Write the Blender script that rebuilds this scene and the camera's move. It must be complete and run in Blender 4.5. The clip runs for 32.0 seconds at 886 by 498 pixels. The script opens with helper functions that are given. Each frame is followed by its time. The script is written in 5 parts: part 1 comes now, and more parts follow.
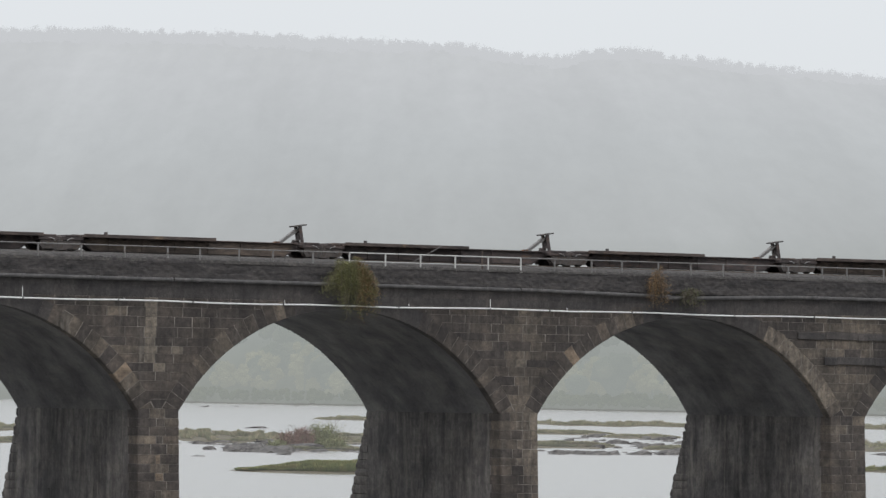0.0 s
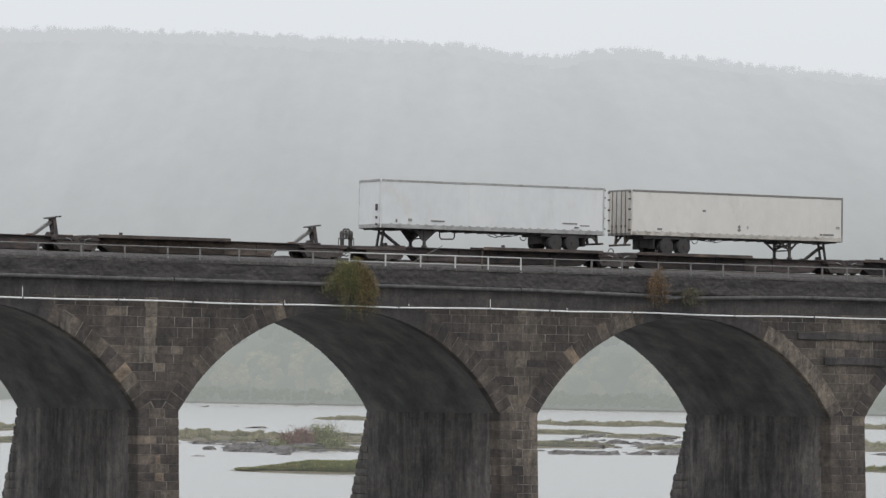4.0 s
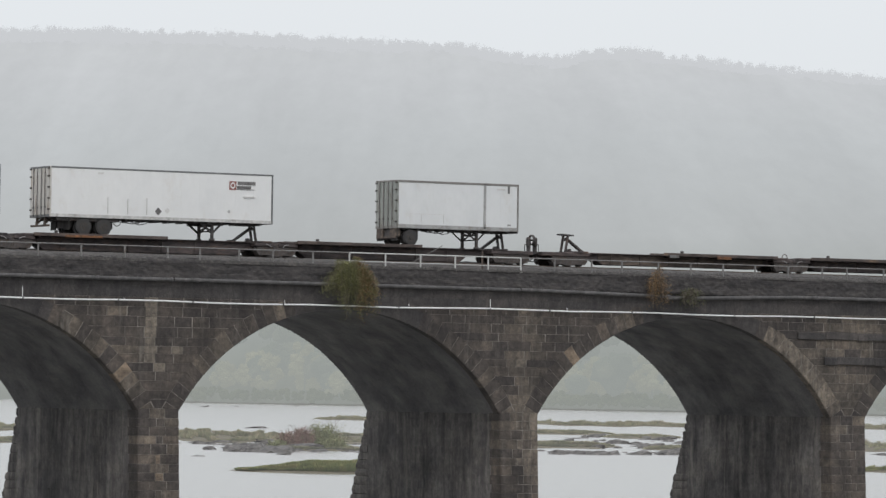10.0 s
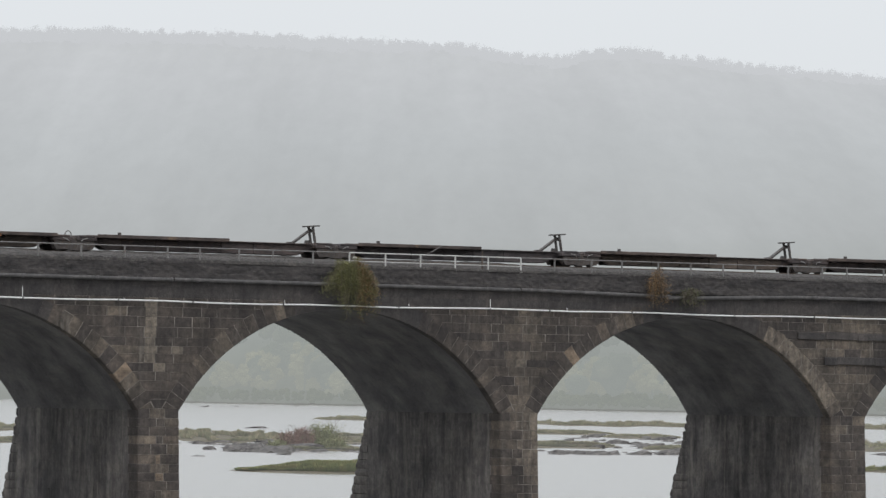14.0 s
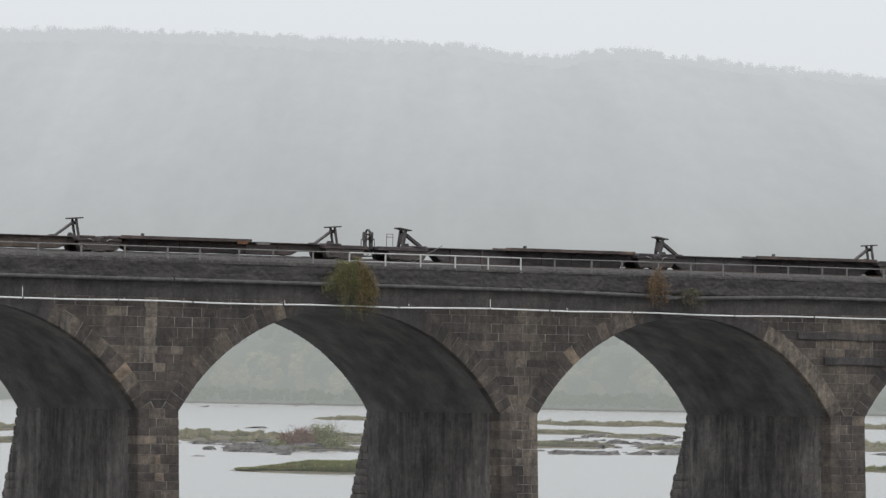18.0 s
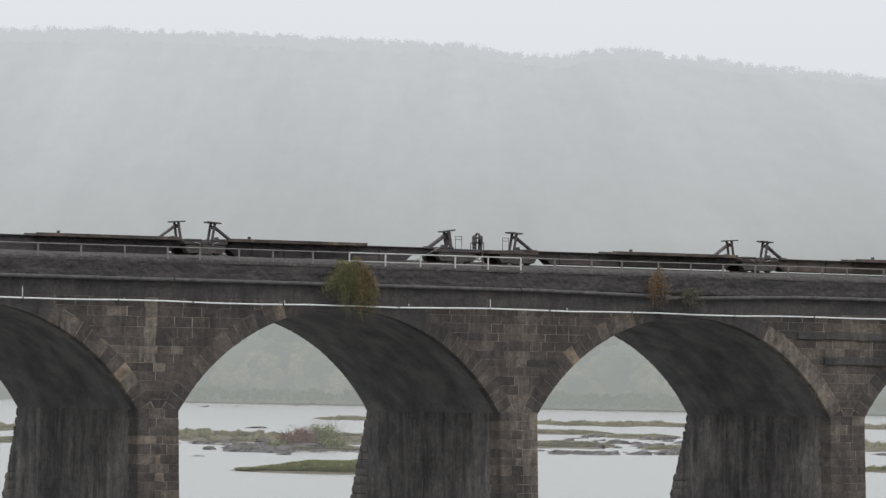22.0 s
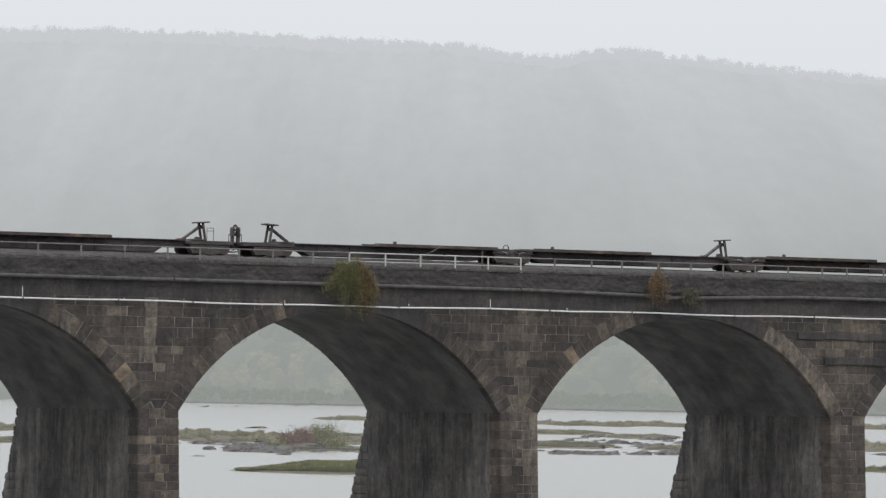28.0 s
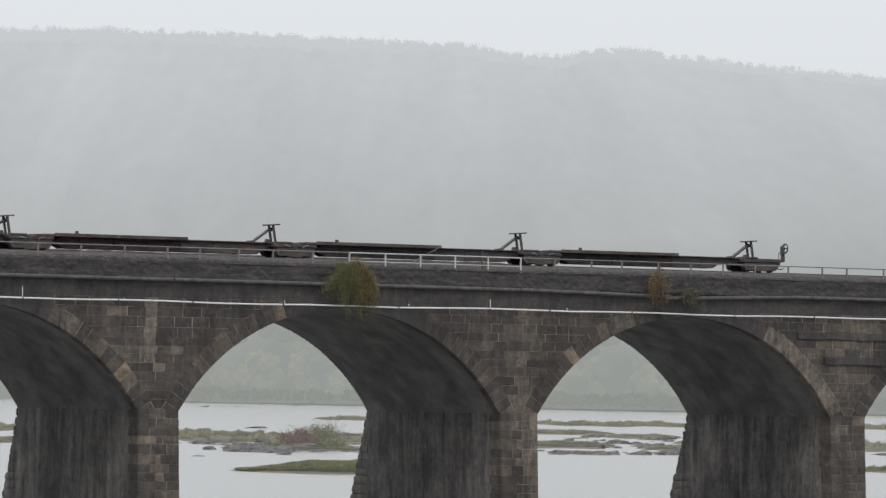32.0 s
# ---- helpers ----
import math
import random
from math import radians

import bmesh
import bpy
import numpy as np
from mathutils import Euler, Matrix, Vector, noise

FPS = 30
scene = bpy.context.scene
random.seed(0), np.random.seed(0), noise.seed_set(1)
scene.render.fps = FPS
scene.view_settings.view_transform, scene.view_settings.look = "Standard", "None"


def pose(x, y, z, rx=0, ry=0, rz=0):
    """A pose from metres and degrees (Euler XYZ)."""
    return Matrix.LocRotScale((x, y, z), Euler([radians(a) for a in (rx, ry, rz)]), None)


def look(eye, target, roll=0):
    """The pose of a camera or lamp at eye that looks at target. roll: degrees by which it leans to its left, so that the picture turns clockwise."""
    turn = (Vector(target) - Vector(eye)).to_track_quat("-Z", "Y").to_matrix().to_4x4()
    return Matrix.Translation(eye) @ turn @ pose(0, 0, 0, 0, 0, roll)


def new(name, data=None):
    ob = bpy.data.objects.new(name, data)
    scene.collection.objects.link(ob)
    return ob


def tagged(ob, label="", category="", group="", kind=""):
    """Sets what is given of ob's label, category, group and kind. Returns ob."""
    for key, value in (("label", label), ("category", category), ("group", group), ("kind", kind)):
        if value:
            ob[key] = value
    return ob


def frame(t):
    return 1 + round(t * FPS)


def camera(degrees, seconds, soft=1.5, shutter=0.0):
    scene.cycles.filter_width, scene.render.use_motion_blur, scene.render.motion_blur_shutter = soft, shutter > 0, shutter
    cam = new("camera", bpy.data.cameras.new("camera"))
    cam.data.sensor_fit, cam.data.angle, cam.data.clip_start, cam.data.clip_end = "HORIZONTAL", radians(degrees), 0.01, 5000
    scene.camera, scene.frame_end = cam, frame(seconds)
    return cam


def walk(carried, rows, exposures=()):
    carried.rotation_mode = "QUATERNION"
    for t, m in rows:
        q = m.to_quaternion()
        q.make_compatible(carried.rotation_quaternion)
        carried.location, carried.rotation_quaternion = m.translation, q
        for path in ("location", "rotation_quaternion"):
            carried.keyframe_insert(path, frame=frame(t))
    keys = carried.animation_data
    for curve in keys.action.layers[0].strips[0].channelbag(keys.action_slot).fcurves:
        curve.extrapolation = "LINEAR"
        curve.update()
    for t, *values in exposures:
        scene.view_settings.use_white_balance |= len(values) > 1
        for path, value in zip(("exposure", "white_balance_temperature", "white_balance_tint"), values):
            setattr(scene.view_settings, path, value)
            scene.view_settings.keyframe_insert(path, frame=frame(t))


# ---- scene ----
cam = camera(11.411, 32.0, 1.45)
EYE = (-113.852, -223.501, 7.40)
VIEW = look(EYE, (17.566, 0.689, 15.646), 0.785)
walk(cam, [(0.0, VIEW), (32.0, VIEW)], [(0.0, 0.0), (3.0, 0.0), (6.0, 0.035), (9.5, 0.045), (12.0, 0.0), (32.0, 0.0)])


# ---- light ----
world = bpy.data.worlds.new("overcast_sky")
scene.world = world
world.use_nodes = True
wn, wl = world.node_tree.nodes, world.node_tree.links
wn.clear()
w_out = wn.new("ShaderNodeOutputWorld")
w_bg = wn.new("ShaderNodeBackground")
w_sky = wn.new("ShaderNodeTexSky")
w_sky.sky_type, w_sky.sun_disc = "NISHITA", False
w_sky.sun_elevation, w_sky.sun_rotation = radians(48), radians(200)
w_dim = wn.new("ShaderNodeMixRGB")
w_dim.blend_type = "MULTIPLY"
w_dim.inputs[0].default_value, w_dim.inputs[2].default_value = 1.0, (0.1, 0.1, 0.1, 1)
w_co = wn.new("ShaderNodeTexCoord")
w_sep = wn.new("ShaderNodeSeparateXYZ")
w_up = wn.new("ShaderNodeMapRange")
w_up.inputs["From Min"].default_value, w_up.inputs["From Max"].default_value = 0.0, 1.0
w_ramp = wn.new("ShaderNodeValToRGB")
w_ramp.color_ramp.elements[0].color = (0.68, 0.706, 0.736, 1)
w_ramp.color_ramp.elements[1].color = (1.75, 1.78, 1.82, 1)
w_cloud = wn.new("ShaderNodeMixRGB")
w_cloud.inputs[0].default_value = 0.94
wl.new(w_sky.outputs[0], w_dim.inputs[1])
wl.new(w_co.outputs["Generated"], w_sep.inputs[0])
wl.new(w_sep.outputs[2], w_up.inputs["Value"])
wl.new(w_up.outputs[0], w_ramp.inputs[0])
wl.new(w_dim.outputs[0], w_cloud.inputs[1])
wl.new(w_ramp.outputs[0], w_cloud.inputs[2])
wl.new(w_cloud.outputs[0], w_bg.inputs[0])
w_bg.inputs[1].default_value = 1.0
wl.new(w_bg.outputs[0], w_out.inputs[0])

sun = new("sun", bpy.data.lights.new("sun", "SUN"))
sun.data.energy, sun.data.angle, sun.data.color = 0.8, radians(25), (1.0, 0.97, 0.93)
sun.matrix_basis = look((-110, -130, 200), (0, 0, 0))

# ---- materials ----


def nodes_of(name):
    m = bpy.data.materials.new(name)
    m.use_nodes = True
    n, l = m.node_tree.nodes, m.node_tree.links
    return m, n, l, n["Principled BSDF"]


def mapped(n, l, scale, kind="Object"):
    co = n.new("ShaderNodeTexCoord")
    mp = n.new("ShaderNodeMapping")
    mp.inputs["Scale"].default_value = scale
    l.new(co.outputs[kind], mp.inputs[0])
    return mp.outputs[0]


def noise_of(n, l, vec, scale, detail=5.0, rough=0.6):
    t = n.new("ShaderNodeTexNoise")
    t.inputs["Scale"].default_value, t.inputs["Detail"].default_value = scale, detail
    t.inputs["Roughness"].default_value = rough
    l.new(vec, t.inputs["Vector"])
    return t.outputs["Fac"]


def ramp_of(n, l, fac, stops):
    r = n.new("ShaderNodeValToRGB")
    e = r.color_ramp.elements
    while len(e) < len(stops):
        e.new(0.5)
    for k, (p, c) in zip(e, stops):
        k.position, k.color = p, (*c, 1) if len(c) == 3 else c
    l.new(fac, r.inputs[0])
    return r.outputs[0]


def mix_of(n, l, mode, fac, a, b):
    m = n.new("ShaderNodeMixRGB")
    m.blend_type = mode
    for k, v in ((0, fac), (1, a), (2, b)):
        if isinstance(v, (int, float)):
            m.inputs[k].default_value = v if k == 0 else (v, v, v, 1)
        elif isinstance(v, tuple):
            m.inputs[k].default_value = (*v, 1)
        else:
            l.new(v, m.inputs[k])
    return m.outputs[0]


def bump_of(n, l, bsdf, height, strength, distance):
    b = n.new("ShaderNodeBump")
    b.inputs["Strength"].default_value, b.inputs["Distance"].default_value = strength, distance
    l.new(height, b.inputs["Height"])
    l.new(b.outputs[0], bsdf.inputs["Normal"])


def surface(name, lo, hi, rough=0.7, metal=0.0, spec=0.5, scale=2.0, stretch=(1, 1, 1), fine=18.0, bump=0.3, depth=0.02, stain=None, stain_at=(0.5, 0.72), grain=0.35, mottle=0.0):
    """A worn surface: two tones at a large scale, fine grain, and stains of another tone."""
    m, n, l, b = nodes_of(name)
    v = mapped(n, l, stretch)
    big = noise_of(n, l, v, scale, 6)
    small = noise_of(n, l, v, fine, 4)
    col = ramp_of(n, l, big, [(0.3, lo), (0.7, hi)])
    col = mix_of(n, l, "OVERLAY", grain, col, ramp_of(n, l, small, [(0.25, (0.25,) * 3), (0.75, (0.75,) * 3)]))
    if mottle:
        mid = noise_of(n, l, v, scale * 3.7, 6, 0.7)
        col = mix_of(n, l, "OVERLAY", mottle, col, ramp_of(n, l, mid, [(0.34, (0.12, 0.12, 0.13)), (0.5, (0.42, 0.4, 0.4)), (0.66, (0.82, 0.76, 0.72))]))
    if stain:
        f = ramp_of(n, l, noise_of(n, l, v, scale * 2.3, 8, 0.7), [(stain_at[0], (0, 0, 0)), (stain_at[1], (1, 1, 1))])
        col = mix_of(n, l, "MIX", f, col, stain)
    l.new(col, b.inputs["Base Color"])
    b.inputs["Roughness"].default_value, b.inputs["Metallic"].default_value = rough, metal
    b.inputs["Specular IOR Level"].default_value = spec
    bump_of(n, l, b, small, bump, depth)
    return m


def stone_mat(name, tones, streak=0.6, use_island=False, drips=0.4, wide=0.8, mottling=0.65):
    """Soot-stained ashlar: a tone a stone, run-off stains of that many a metre, blotches and pitted grain."""
    m, n, l, b = nodes_of(name)
    geo = n.new("ShaderNodeNewGeometry")
    if use_island:
        rnd = geo.outputs["Random Per Island"]
    else:
        rnd = n.new("ShaderNodeObjectInfo").outputs["Random"]
    vec = geo.outputs["Position"]
    # the runs wander a little on their way down
    sway = n.new("ShaderNodeTexNoise")
    sway.inputs["Scale"].default_value, sway.inputs["Detail"].default_value = 0.7, 3
    l.new(vec, sway.inputs["Vector"])
    swayed = mix_of(n, l, "LINEAR_LIGHT", 0.22, vec, sway.outputs["Color"])
    mp = n.new("ShaderNodeMapping")
    mp.inputs["Scale"].default_value = (wide, wide, wide * 0.12)
    l.new(swayed, mp.inputs[0])
    run = noise_of(n, l, mp.outputs[0], 1.6, 7, 0.65)
    blot = noise_of(n, l, vec, 0.42, 6)
    grain = noise_of(n, l, vec, 9.0, 6, 0.7)
    col = ramp_of(n, l, rnd, tones)
    col = mix_of(n, l, "MULTIPLY", streak, col, ramp_of(n, l, run, [(0.3, (0.3, 0.29, 0.3)), (0.66, (1.4, 1.36, 1.31))]))
    col = mix_of(n, l, "MULTIPLY", 0.8, col, ramp_of(n, l, blot, [(0.34, (0.45, 0.44, 0.45)), (0.64, (1.4, 1.36, 1.29))]))
    col = mix_of(n, l, "OVERLAY", 0.5, col, ramp_of(n, l, grain, [(0.25, (0.15,) * 3), (0.75, (0.85,) * 3)]))
    patchy = noise_of(n, l, vec, 2.4, 6, 0.72)
    col = mix_of(n, l, "OVERLAY", mottling, col, ramp_of(n, l, patchy, [(0.32, (0.14, 0.14, 0.15)), (0.5, (0.48, 0.475, 0.47)), (0.68, (0.86, 0.84, 0.82))]))
    # pale lime runs, long and thin
    if drips:
        dm = n.new("ShaderNodeMapping")
        dm.inputs["Scale"].default_value = (wide * 1.9, wide * 1.9, wide * 0.13)
        l.new(swayed, dm.inputs[0])
        drip = ramp_of(n, l, noise_of(n, l, dm.outputs[0], 1.5, 6, 0.68), [(0.55, (0, 0, 0)), (0.72, (drips, drips, drips))])
        col = mix_of(n, l, "MIX", drip, col, (0.23, 0.21, 0.185))
    l.new(col, b.inputs["Base Color"])
    b.inputs["Roughness"].default_value = 0.85
    bump_of(n, l, b, patchy, 0.5, 0.1)
    return m


def leaf_mat(name, tones, mist_glow=0.0, air=(0.42, 0.44, 0.44), patch=0.0):
    """Leaves, a tone a leaf clump; mist before them is painted as that share of even glow."""
    m, n, l, b = nodes_of(name)
    geo = n.new("ShaderNodeNewGeometry")
    tone = geo.outputs["Random Per Island"]
    if patch:
        tone = noise_of(n, l, geo.outputs["Position"], patch, 2)
        tone = ramp_of(n, l, tone, [(0.3, (0, 0, 0)), (0.7, (1, 1, 1))])
    col = ramp_of(n, l, tone, tones)
    l.new(col, b.inputs["Base Color"])
    b.inputs["Roughness"].default_value = 0.75
    if mist_glow:
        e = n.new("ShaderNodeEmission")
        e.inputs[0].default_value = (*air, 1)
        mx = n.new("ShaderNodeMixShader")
        mx.inputs[0].default_value = mist_glow
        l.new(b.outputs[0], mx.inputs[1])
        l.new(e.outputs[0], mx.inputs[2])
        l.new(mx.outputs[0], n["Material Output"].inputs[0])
    return m


STONE_TONES = [(0.0, (0.043, 0.038, 0.0375)), (0.35, (0.054, 0.047, 0.044)), (0.75, (0.065, 0.056, 0.051)), (0.94, (0.078, 0.067, 0.059)), (1.0, (0.105, 0.088, 0.075))]
PALE_TONES = [(0.0, (0.074, 0.065, 0.057)), (0.6, (0.092, 0.08, 0.069)), (1.0, (0.12, 0.103, 0.087))]
PATCH_TONES = [(0.0, (0.15, 0.118, 0.092)), (1.0, (0.2, 0.158, 0.12))]
LIME_TONES = [(0.0, (0.12, 0.105, 0.09)), (1.0, (0.165, 0.144, 0.122))]
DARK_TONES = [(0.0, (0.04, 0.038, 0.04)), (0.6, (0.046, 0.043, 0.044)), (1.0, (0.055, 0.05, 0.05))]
# barrel stone: paler than the face, haze in the shaded arches put into its tone
BARREL_TONES = [(0.0, (0.114, 0.113, 0.118)), (0.6, (0.121, 0.119, 0.122)), (1.0, (0.131, 0.128, 0.128))]
M_STONE = stone_mat("sooty_sandstone", STONE_TONES, 0.55, drips=0.22)
M_STONE_PALE = stone_mat("lime_washed_sandstone", PALE_TONES, 0.7, drips=0.5)
M_STONE_PATCH = stone_mat("fresh_broken_sandstone", PATCH_TONES, 0.3, drips=0.1)
M_STONE_LIME = stone_mat("lime_streaked_sandstone", LIME_TONES, 0.75, drips=0.7, wide=1.5)
M_STONE_WASHED = stone_mat("white_washed_sandstone", [(0.0, (0.125, 0.11, 0.093)), (1.0, (0.17, 0.149, 0.126))], 0.4, drips=0.5, wide=1.5)
M_BARREL = stone_mat("arch_barrel_stone", BARREL_TONES, 0.0, True, 0.0, 0.5, 0.12)
# flank stone is lifted above the face tone for the same haze
FLANK_TONES = [(0.0, (0.1, 0.098, 0.102)), (0.6, (0.108, 0.105, 0.107)), (1.0, (0.118, 0.113, 0.112))]
M_FLANK = stone_mat("pier_flank_stone", FLANK_TONES, 1.0, True, 0.55, 0.9, 0.45)
M_BAND = stone_mat("dark_band_stone", DARK_TONES, 0.45, False, 0.12, mottling=0.4)
M_MORTAR = surface("mortar", (0.04, 0.037, 0.035), (0.31, 0.285, 0.255), 0.95, scale=0.8, fine=7, grain=0.6, mottle=0.4)
M_BALLAST = surface("ballast", (0.034, 0.032, 0.031), (0.07, 0.066, 0.063), 0.95, scale=1.6, fine=9, bump=1.0, depth=0.08, stain=(0.12, 0.115, 0.11), stain_at=(0.6, 0.75), mottle=0.6)
M_RUBBLE = surface("rubble_and_soil", (0.022, 0.021, 0.022), (0.05, 0.046, 0.045), 0.95, scale=1.0, stretch=(0.5, 1, 1.6), fine=6, bump=0.6, depth=0.05, stain=(0.085, 0.077, 0.072), stain_at=(0.56, 0.75), grain=0.6, mottle=0.5)
M_BALLAST_LOOSE = leaf_mat("loose_ballast_stones", [(0.0, (0.05, 0.047, 0.046)), (0.85, (0.085, 0.081, 0.078)), (1.0, (0.17, 0.165, 0.16))])
M_RAILWHITE = surface("white_rail_paint", (0.36, 0.36, 0.35), (0.5, 0.5, 0.49), 0.5, scale=3, stain=(0.2, 0.14, 0.1), stain_at=(0.55, 0.75))
M_RAILGREY = surface("grey_galvanised_rail", (0.115, 0.113, 0.112), (0.19, 0.187, 0.184), 0.5, 0.2, scale=3, stain=(0.1, 0.06, 0.04))
M_CONDUIT = surface("white_conduit", (0.66, 0.66, 0.66), (0.78, 0.78, 0.77), 0.4, scale=2, stain=(0.35, 0.33, 0.3), stain_at=(0.62, 0.75))
M_PIPE = surface("grey_pipe", (0.062, 0.061, 0.063), (0.105, 0.103, 0.104), 0.8, scale=0.6, stain=(0.045, 0.042, 0.04), mottle=0.5)
M_RUST = surface("rusty_car_steel", (0.05, 0.043, 0.044), (0.082, 0.066, 0.063), 0.75, scale=0.9, stretch=(0.4, 1, 1.5), stain=(0.17, 0.105, 0.07), stain_at=(0.54, 0.8), mottle=0.75)
M_RUST_BLACK = surface("black_car_steel", (0.05, 0.046, 0.049), (0.077, 0.067, 0.068), 0.7, scale=0.9, stretch=(0.4, 1, 1.5), stain=(0.09, 0.055, 0.035), stain_at=(0.6, 0.85), mottle=0.75)
M_RUST_TAN = surface("tan_weathered_steel", (0.075, 0.062, 0.054), (0.125, 0.1, 0.08), 0.8, scale=0.9, stretch=(0.4, 1, 1.5), stain=(0.04, 0.03, 0.026), mottle=0.75)
M_RUST_ORANGE = surface("orange_rust", (0.13, 0.06, 0.03), (0.25, 0.12, 0.055), 0.85, scale=1.5, stain=(0.05, 0.035, 0.03), mottle=0.75)
M_TRAY = surface("rust_and_tan_tray", (0.055, 0.047, 0.045), (0.1, 0.078, 0.068), 0.8, scale=0.5, stretch=(0.45, 1, 1), fine=9, stain=(0.22, 0.15, 0.095), stain_at=(0.58, 0.68), mottle=0.75)
M_IRON = surface("dark_iron", (0.053, 0.052, 0.053), (0.083, 0.078, 0.076), 0.7, 0.1, scale=2, stain=(0.08, 0.05, 0.035), mottle=0.5)
M_BOGIE = surface("grimy_bogie_steel", (0.062, 0.058, 0.057), (0.095, 0.085, 0.08), 0.85, scale=2, stain=(0.07, 0.045, 0.03), mottle=0.6)
M_TYRE = surface("tyre_rubber", (0.052, 0.051, 0.052), (0.07, 0.068, 0.066), 0.95, spec=0.08, scale=4)
M_RIM = surface("dull_steel_rim", (0.05, 0.049, 0.049), (0.074, 0.07, 0.066), 0.8, spec=0.12, scale=5, stain=(0.07, 0.05, 0.04))
M_STEELRAIL = surface("rail_steel", (0.08, 0.06, 0.05), (0.14, 0.11, 0.09), 0.5, 0.6, scale=2)
M_WHITE = surface("white_trailer_panel", (0.645, 0.65, 0.65), (0.715, 0.715, 0.71), 0.4, scale=0.7, stretch=(0.5, 1, 0.3), fine=5, bump=0.03, grain=0.12, stain=(0.57, 0.535, 0.49), stain_at=(0.54, 0.9))
M_PALE = surface("pale_grey_white_panel", (0.575, 0.59, 0.597), (0.645, 0.652, 0.655), 0.4, scale=0.7, stretch=(0.5, 1, 0.3), fine=5, bump=0.03, grain=0.12, stain=(0.53, 0.51, 0.475), stain_at=(0.54, 0.85))
M_CREAM = surface("cream_trailer_panel", (0.57, 0.55, 0.52), (0.62, 0.6, 0.57), 0.45, scale=0.7, stretch=(0.5, 1, 0.3), fine=5, bump=0.03, grain=0.12, stain=(0.48, 0.43, 0.36), stain_at=(0.54, 0.88))
M_GREYBOX = surface("grey_trailer_panel", (0.25, 0.262, 0.274), (0.275, 0.287, 0.296), 0.45, scale=0.7, stretch=(0.5, 1, 0.3), fine=5, bump=0.03, grain=0.12, stain=(0.23, 0.225, 0.22), stain_at=(0.55, 0.9))
M_ALU = surface("dull_aluminium", (0.28, 0.28, 0.28), (0.42, 0.42, 0.41), 0.5, 0.4, scale=1.5, stain=(0.2, 0.17, 0.14))
M_DARKRAIL = surface("dark_painted_rail", (0.1, 0.105, 0.108), (0.155, 0.16, 0.162), 0.6, scale=1.5, stain=(0.2, 0.19, 0.17), stain_at=(0.58, 0.75))
M_GREYRAIL = surface("slate_painted_rail", (0.19, 0.2, 0.207), (0.245, 0.255, 0.26), 0.55, scale=1.5, stain=(0.16, 0.14, 0.12), stain_at=(0.58, 0.75))
M_CREAMRAIL = surface("dirty_cream_rail", (0.36, 0.34, 0.305), (0.5, 0.475, 0.435), 0.6, scale=0.6, stain=(0.22, 0.19, 0.16), stain_at=(0.5, 0.64), mottle=0.3)
M_WHITERAIL = surface("dirty_white_rail", (0.4, 0.4, 0.39), (0.58, 0.58, 0.57), 0.5, scale=0.8, stain=(0.22, 0.2, 0.18), stain_at=(0.54, 0.68), mottle=0.3)
M_TOPRAIL = surface("grey_top_rail", (0.16, 0.15, 0.14), (0.24, 0.23, 0.22), 0.6, 0.2, scale=1.5)
M_DOORGREEN = surface("grey_green_door", (0.2, 0.215, 0.2), (0.3, 0.31, 0.29), 0.6, scale=1.0, stretch=(1, 1, 0.3), stain=(0.1, 0.08, 0.06))
M_DOORGREY = surface("pale_grey_door", (0.36, 0.36, 0.34), (0.48, 0.475, 0.45), 0.6, scale=1.0, stretch=(1, 1, 0.3), stain=(0.2, 0.14, 0.09), stain_at=(0.52, 0.75))
M_DOORSTAIN = surface("rust_stained_door", (0.42, 0.405, 0.38), (0.56, 0.545, 0.515), 0.6, scale=0.8, stretch=(1, 1.6, 0.25), stain=(0.3, 0.235, 0.18), stain_at=(0.5, 0.7))
M_FAINT = surface("faint_scuff", (0.53, 0.52, 0.51), (0.6, 0.59, 0.58), 0.6)
M_DARKMARK = surface("dark_lettering", (0.1, 0.095, 0.095), (0.19, 0.185, 0.18), 0.6)
M_REDMARK = surface("red_brown_mark", (0.2, 0.07, 0.06), (0.28, 0.11, 0.095), 0.5)
M_BROWN = surface("brown_shield", (0.15, 0.075, 0.04), (0.19, 0.1, 0.055), 0.45)
M_GOLD = surface("gold_shield_trim", (0.44, 0.27, 0.1), (0.53, 0.35, 0.15), 0.45)
M_SOIL = surface("island_soil", (0.06, 0.055, 0.04), (0.13, 0.115, 0.078), 0.95, scale=0.4, fine=4)
M_ROCK = surface("river_rock", (0.042, 0.041, 0.042), (0.15, 0.145, 0.14), 0.85, scale=1.1, fine=6, bump=0.8, depth=0.2, mottle=0.6)


M_BUSH = leaf_mat("autumn_bush_leaves", [(0.0, (0.105, 0.11, 0.042)), (0.6, (0.135, 0.135, 0.052)), (1.0, (0.165, 0.145, 0.06))])
M_BUSH_ORANGE = leaf_mat("orange_bush_leaves", [(0.0, (0.13, 0.078, 0.038)), (0.6, (0.19, 0.11, 0.052)), (1.0, (0.16, 0.12, 0.055))])
# a little mist is painted into the river plants as glow
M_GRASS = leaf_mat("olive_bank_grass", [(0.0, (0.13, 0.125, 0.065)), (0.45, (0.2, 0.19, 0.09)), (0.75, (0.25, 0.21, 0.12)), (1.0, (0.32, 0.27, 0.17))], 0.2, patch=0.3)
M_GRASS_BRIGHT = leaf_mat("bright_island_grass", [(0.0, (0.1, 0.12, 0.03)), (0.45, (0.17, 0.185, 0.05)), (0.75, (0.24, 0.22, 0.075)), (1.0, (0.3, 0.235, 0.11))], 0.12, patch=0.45)
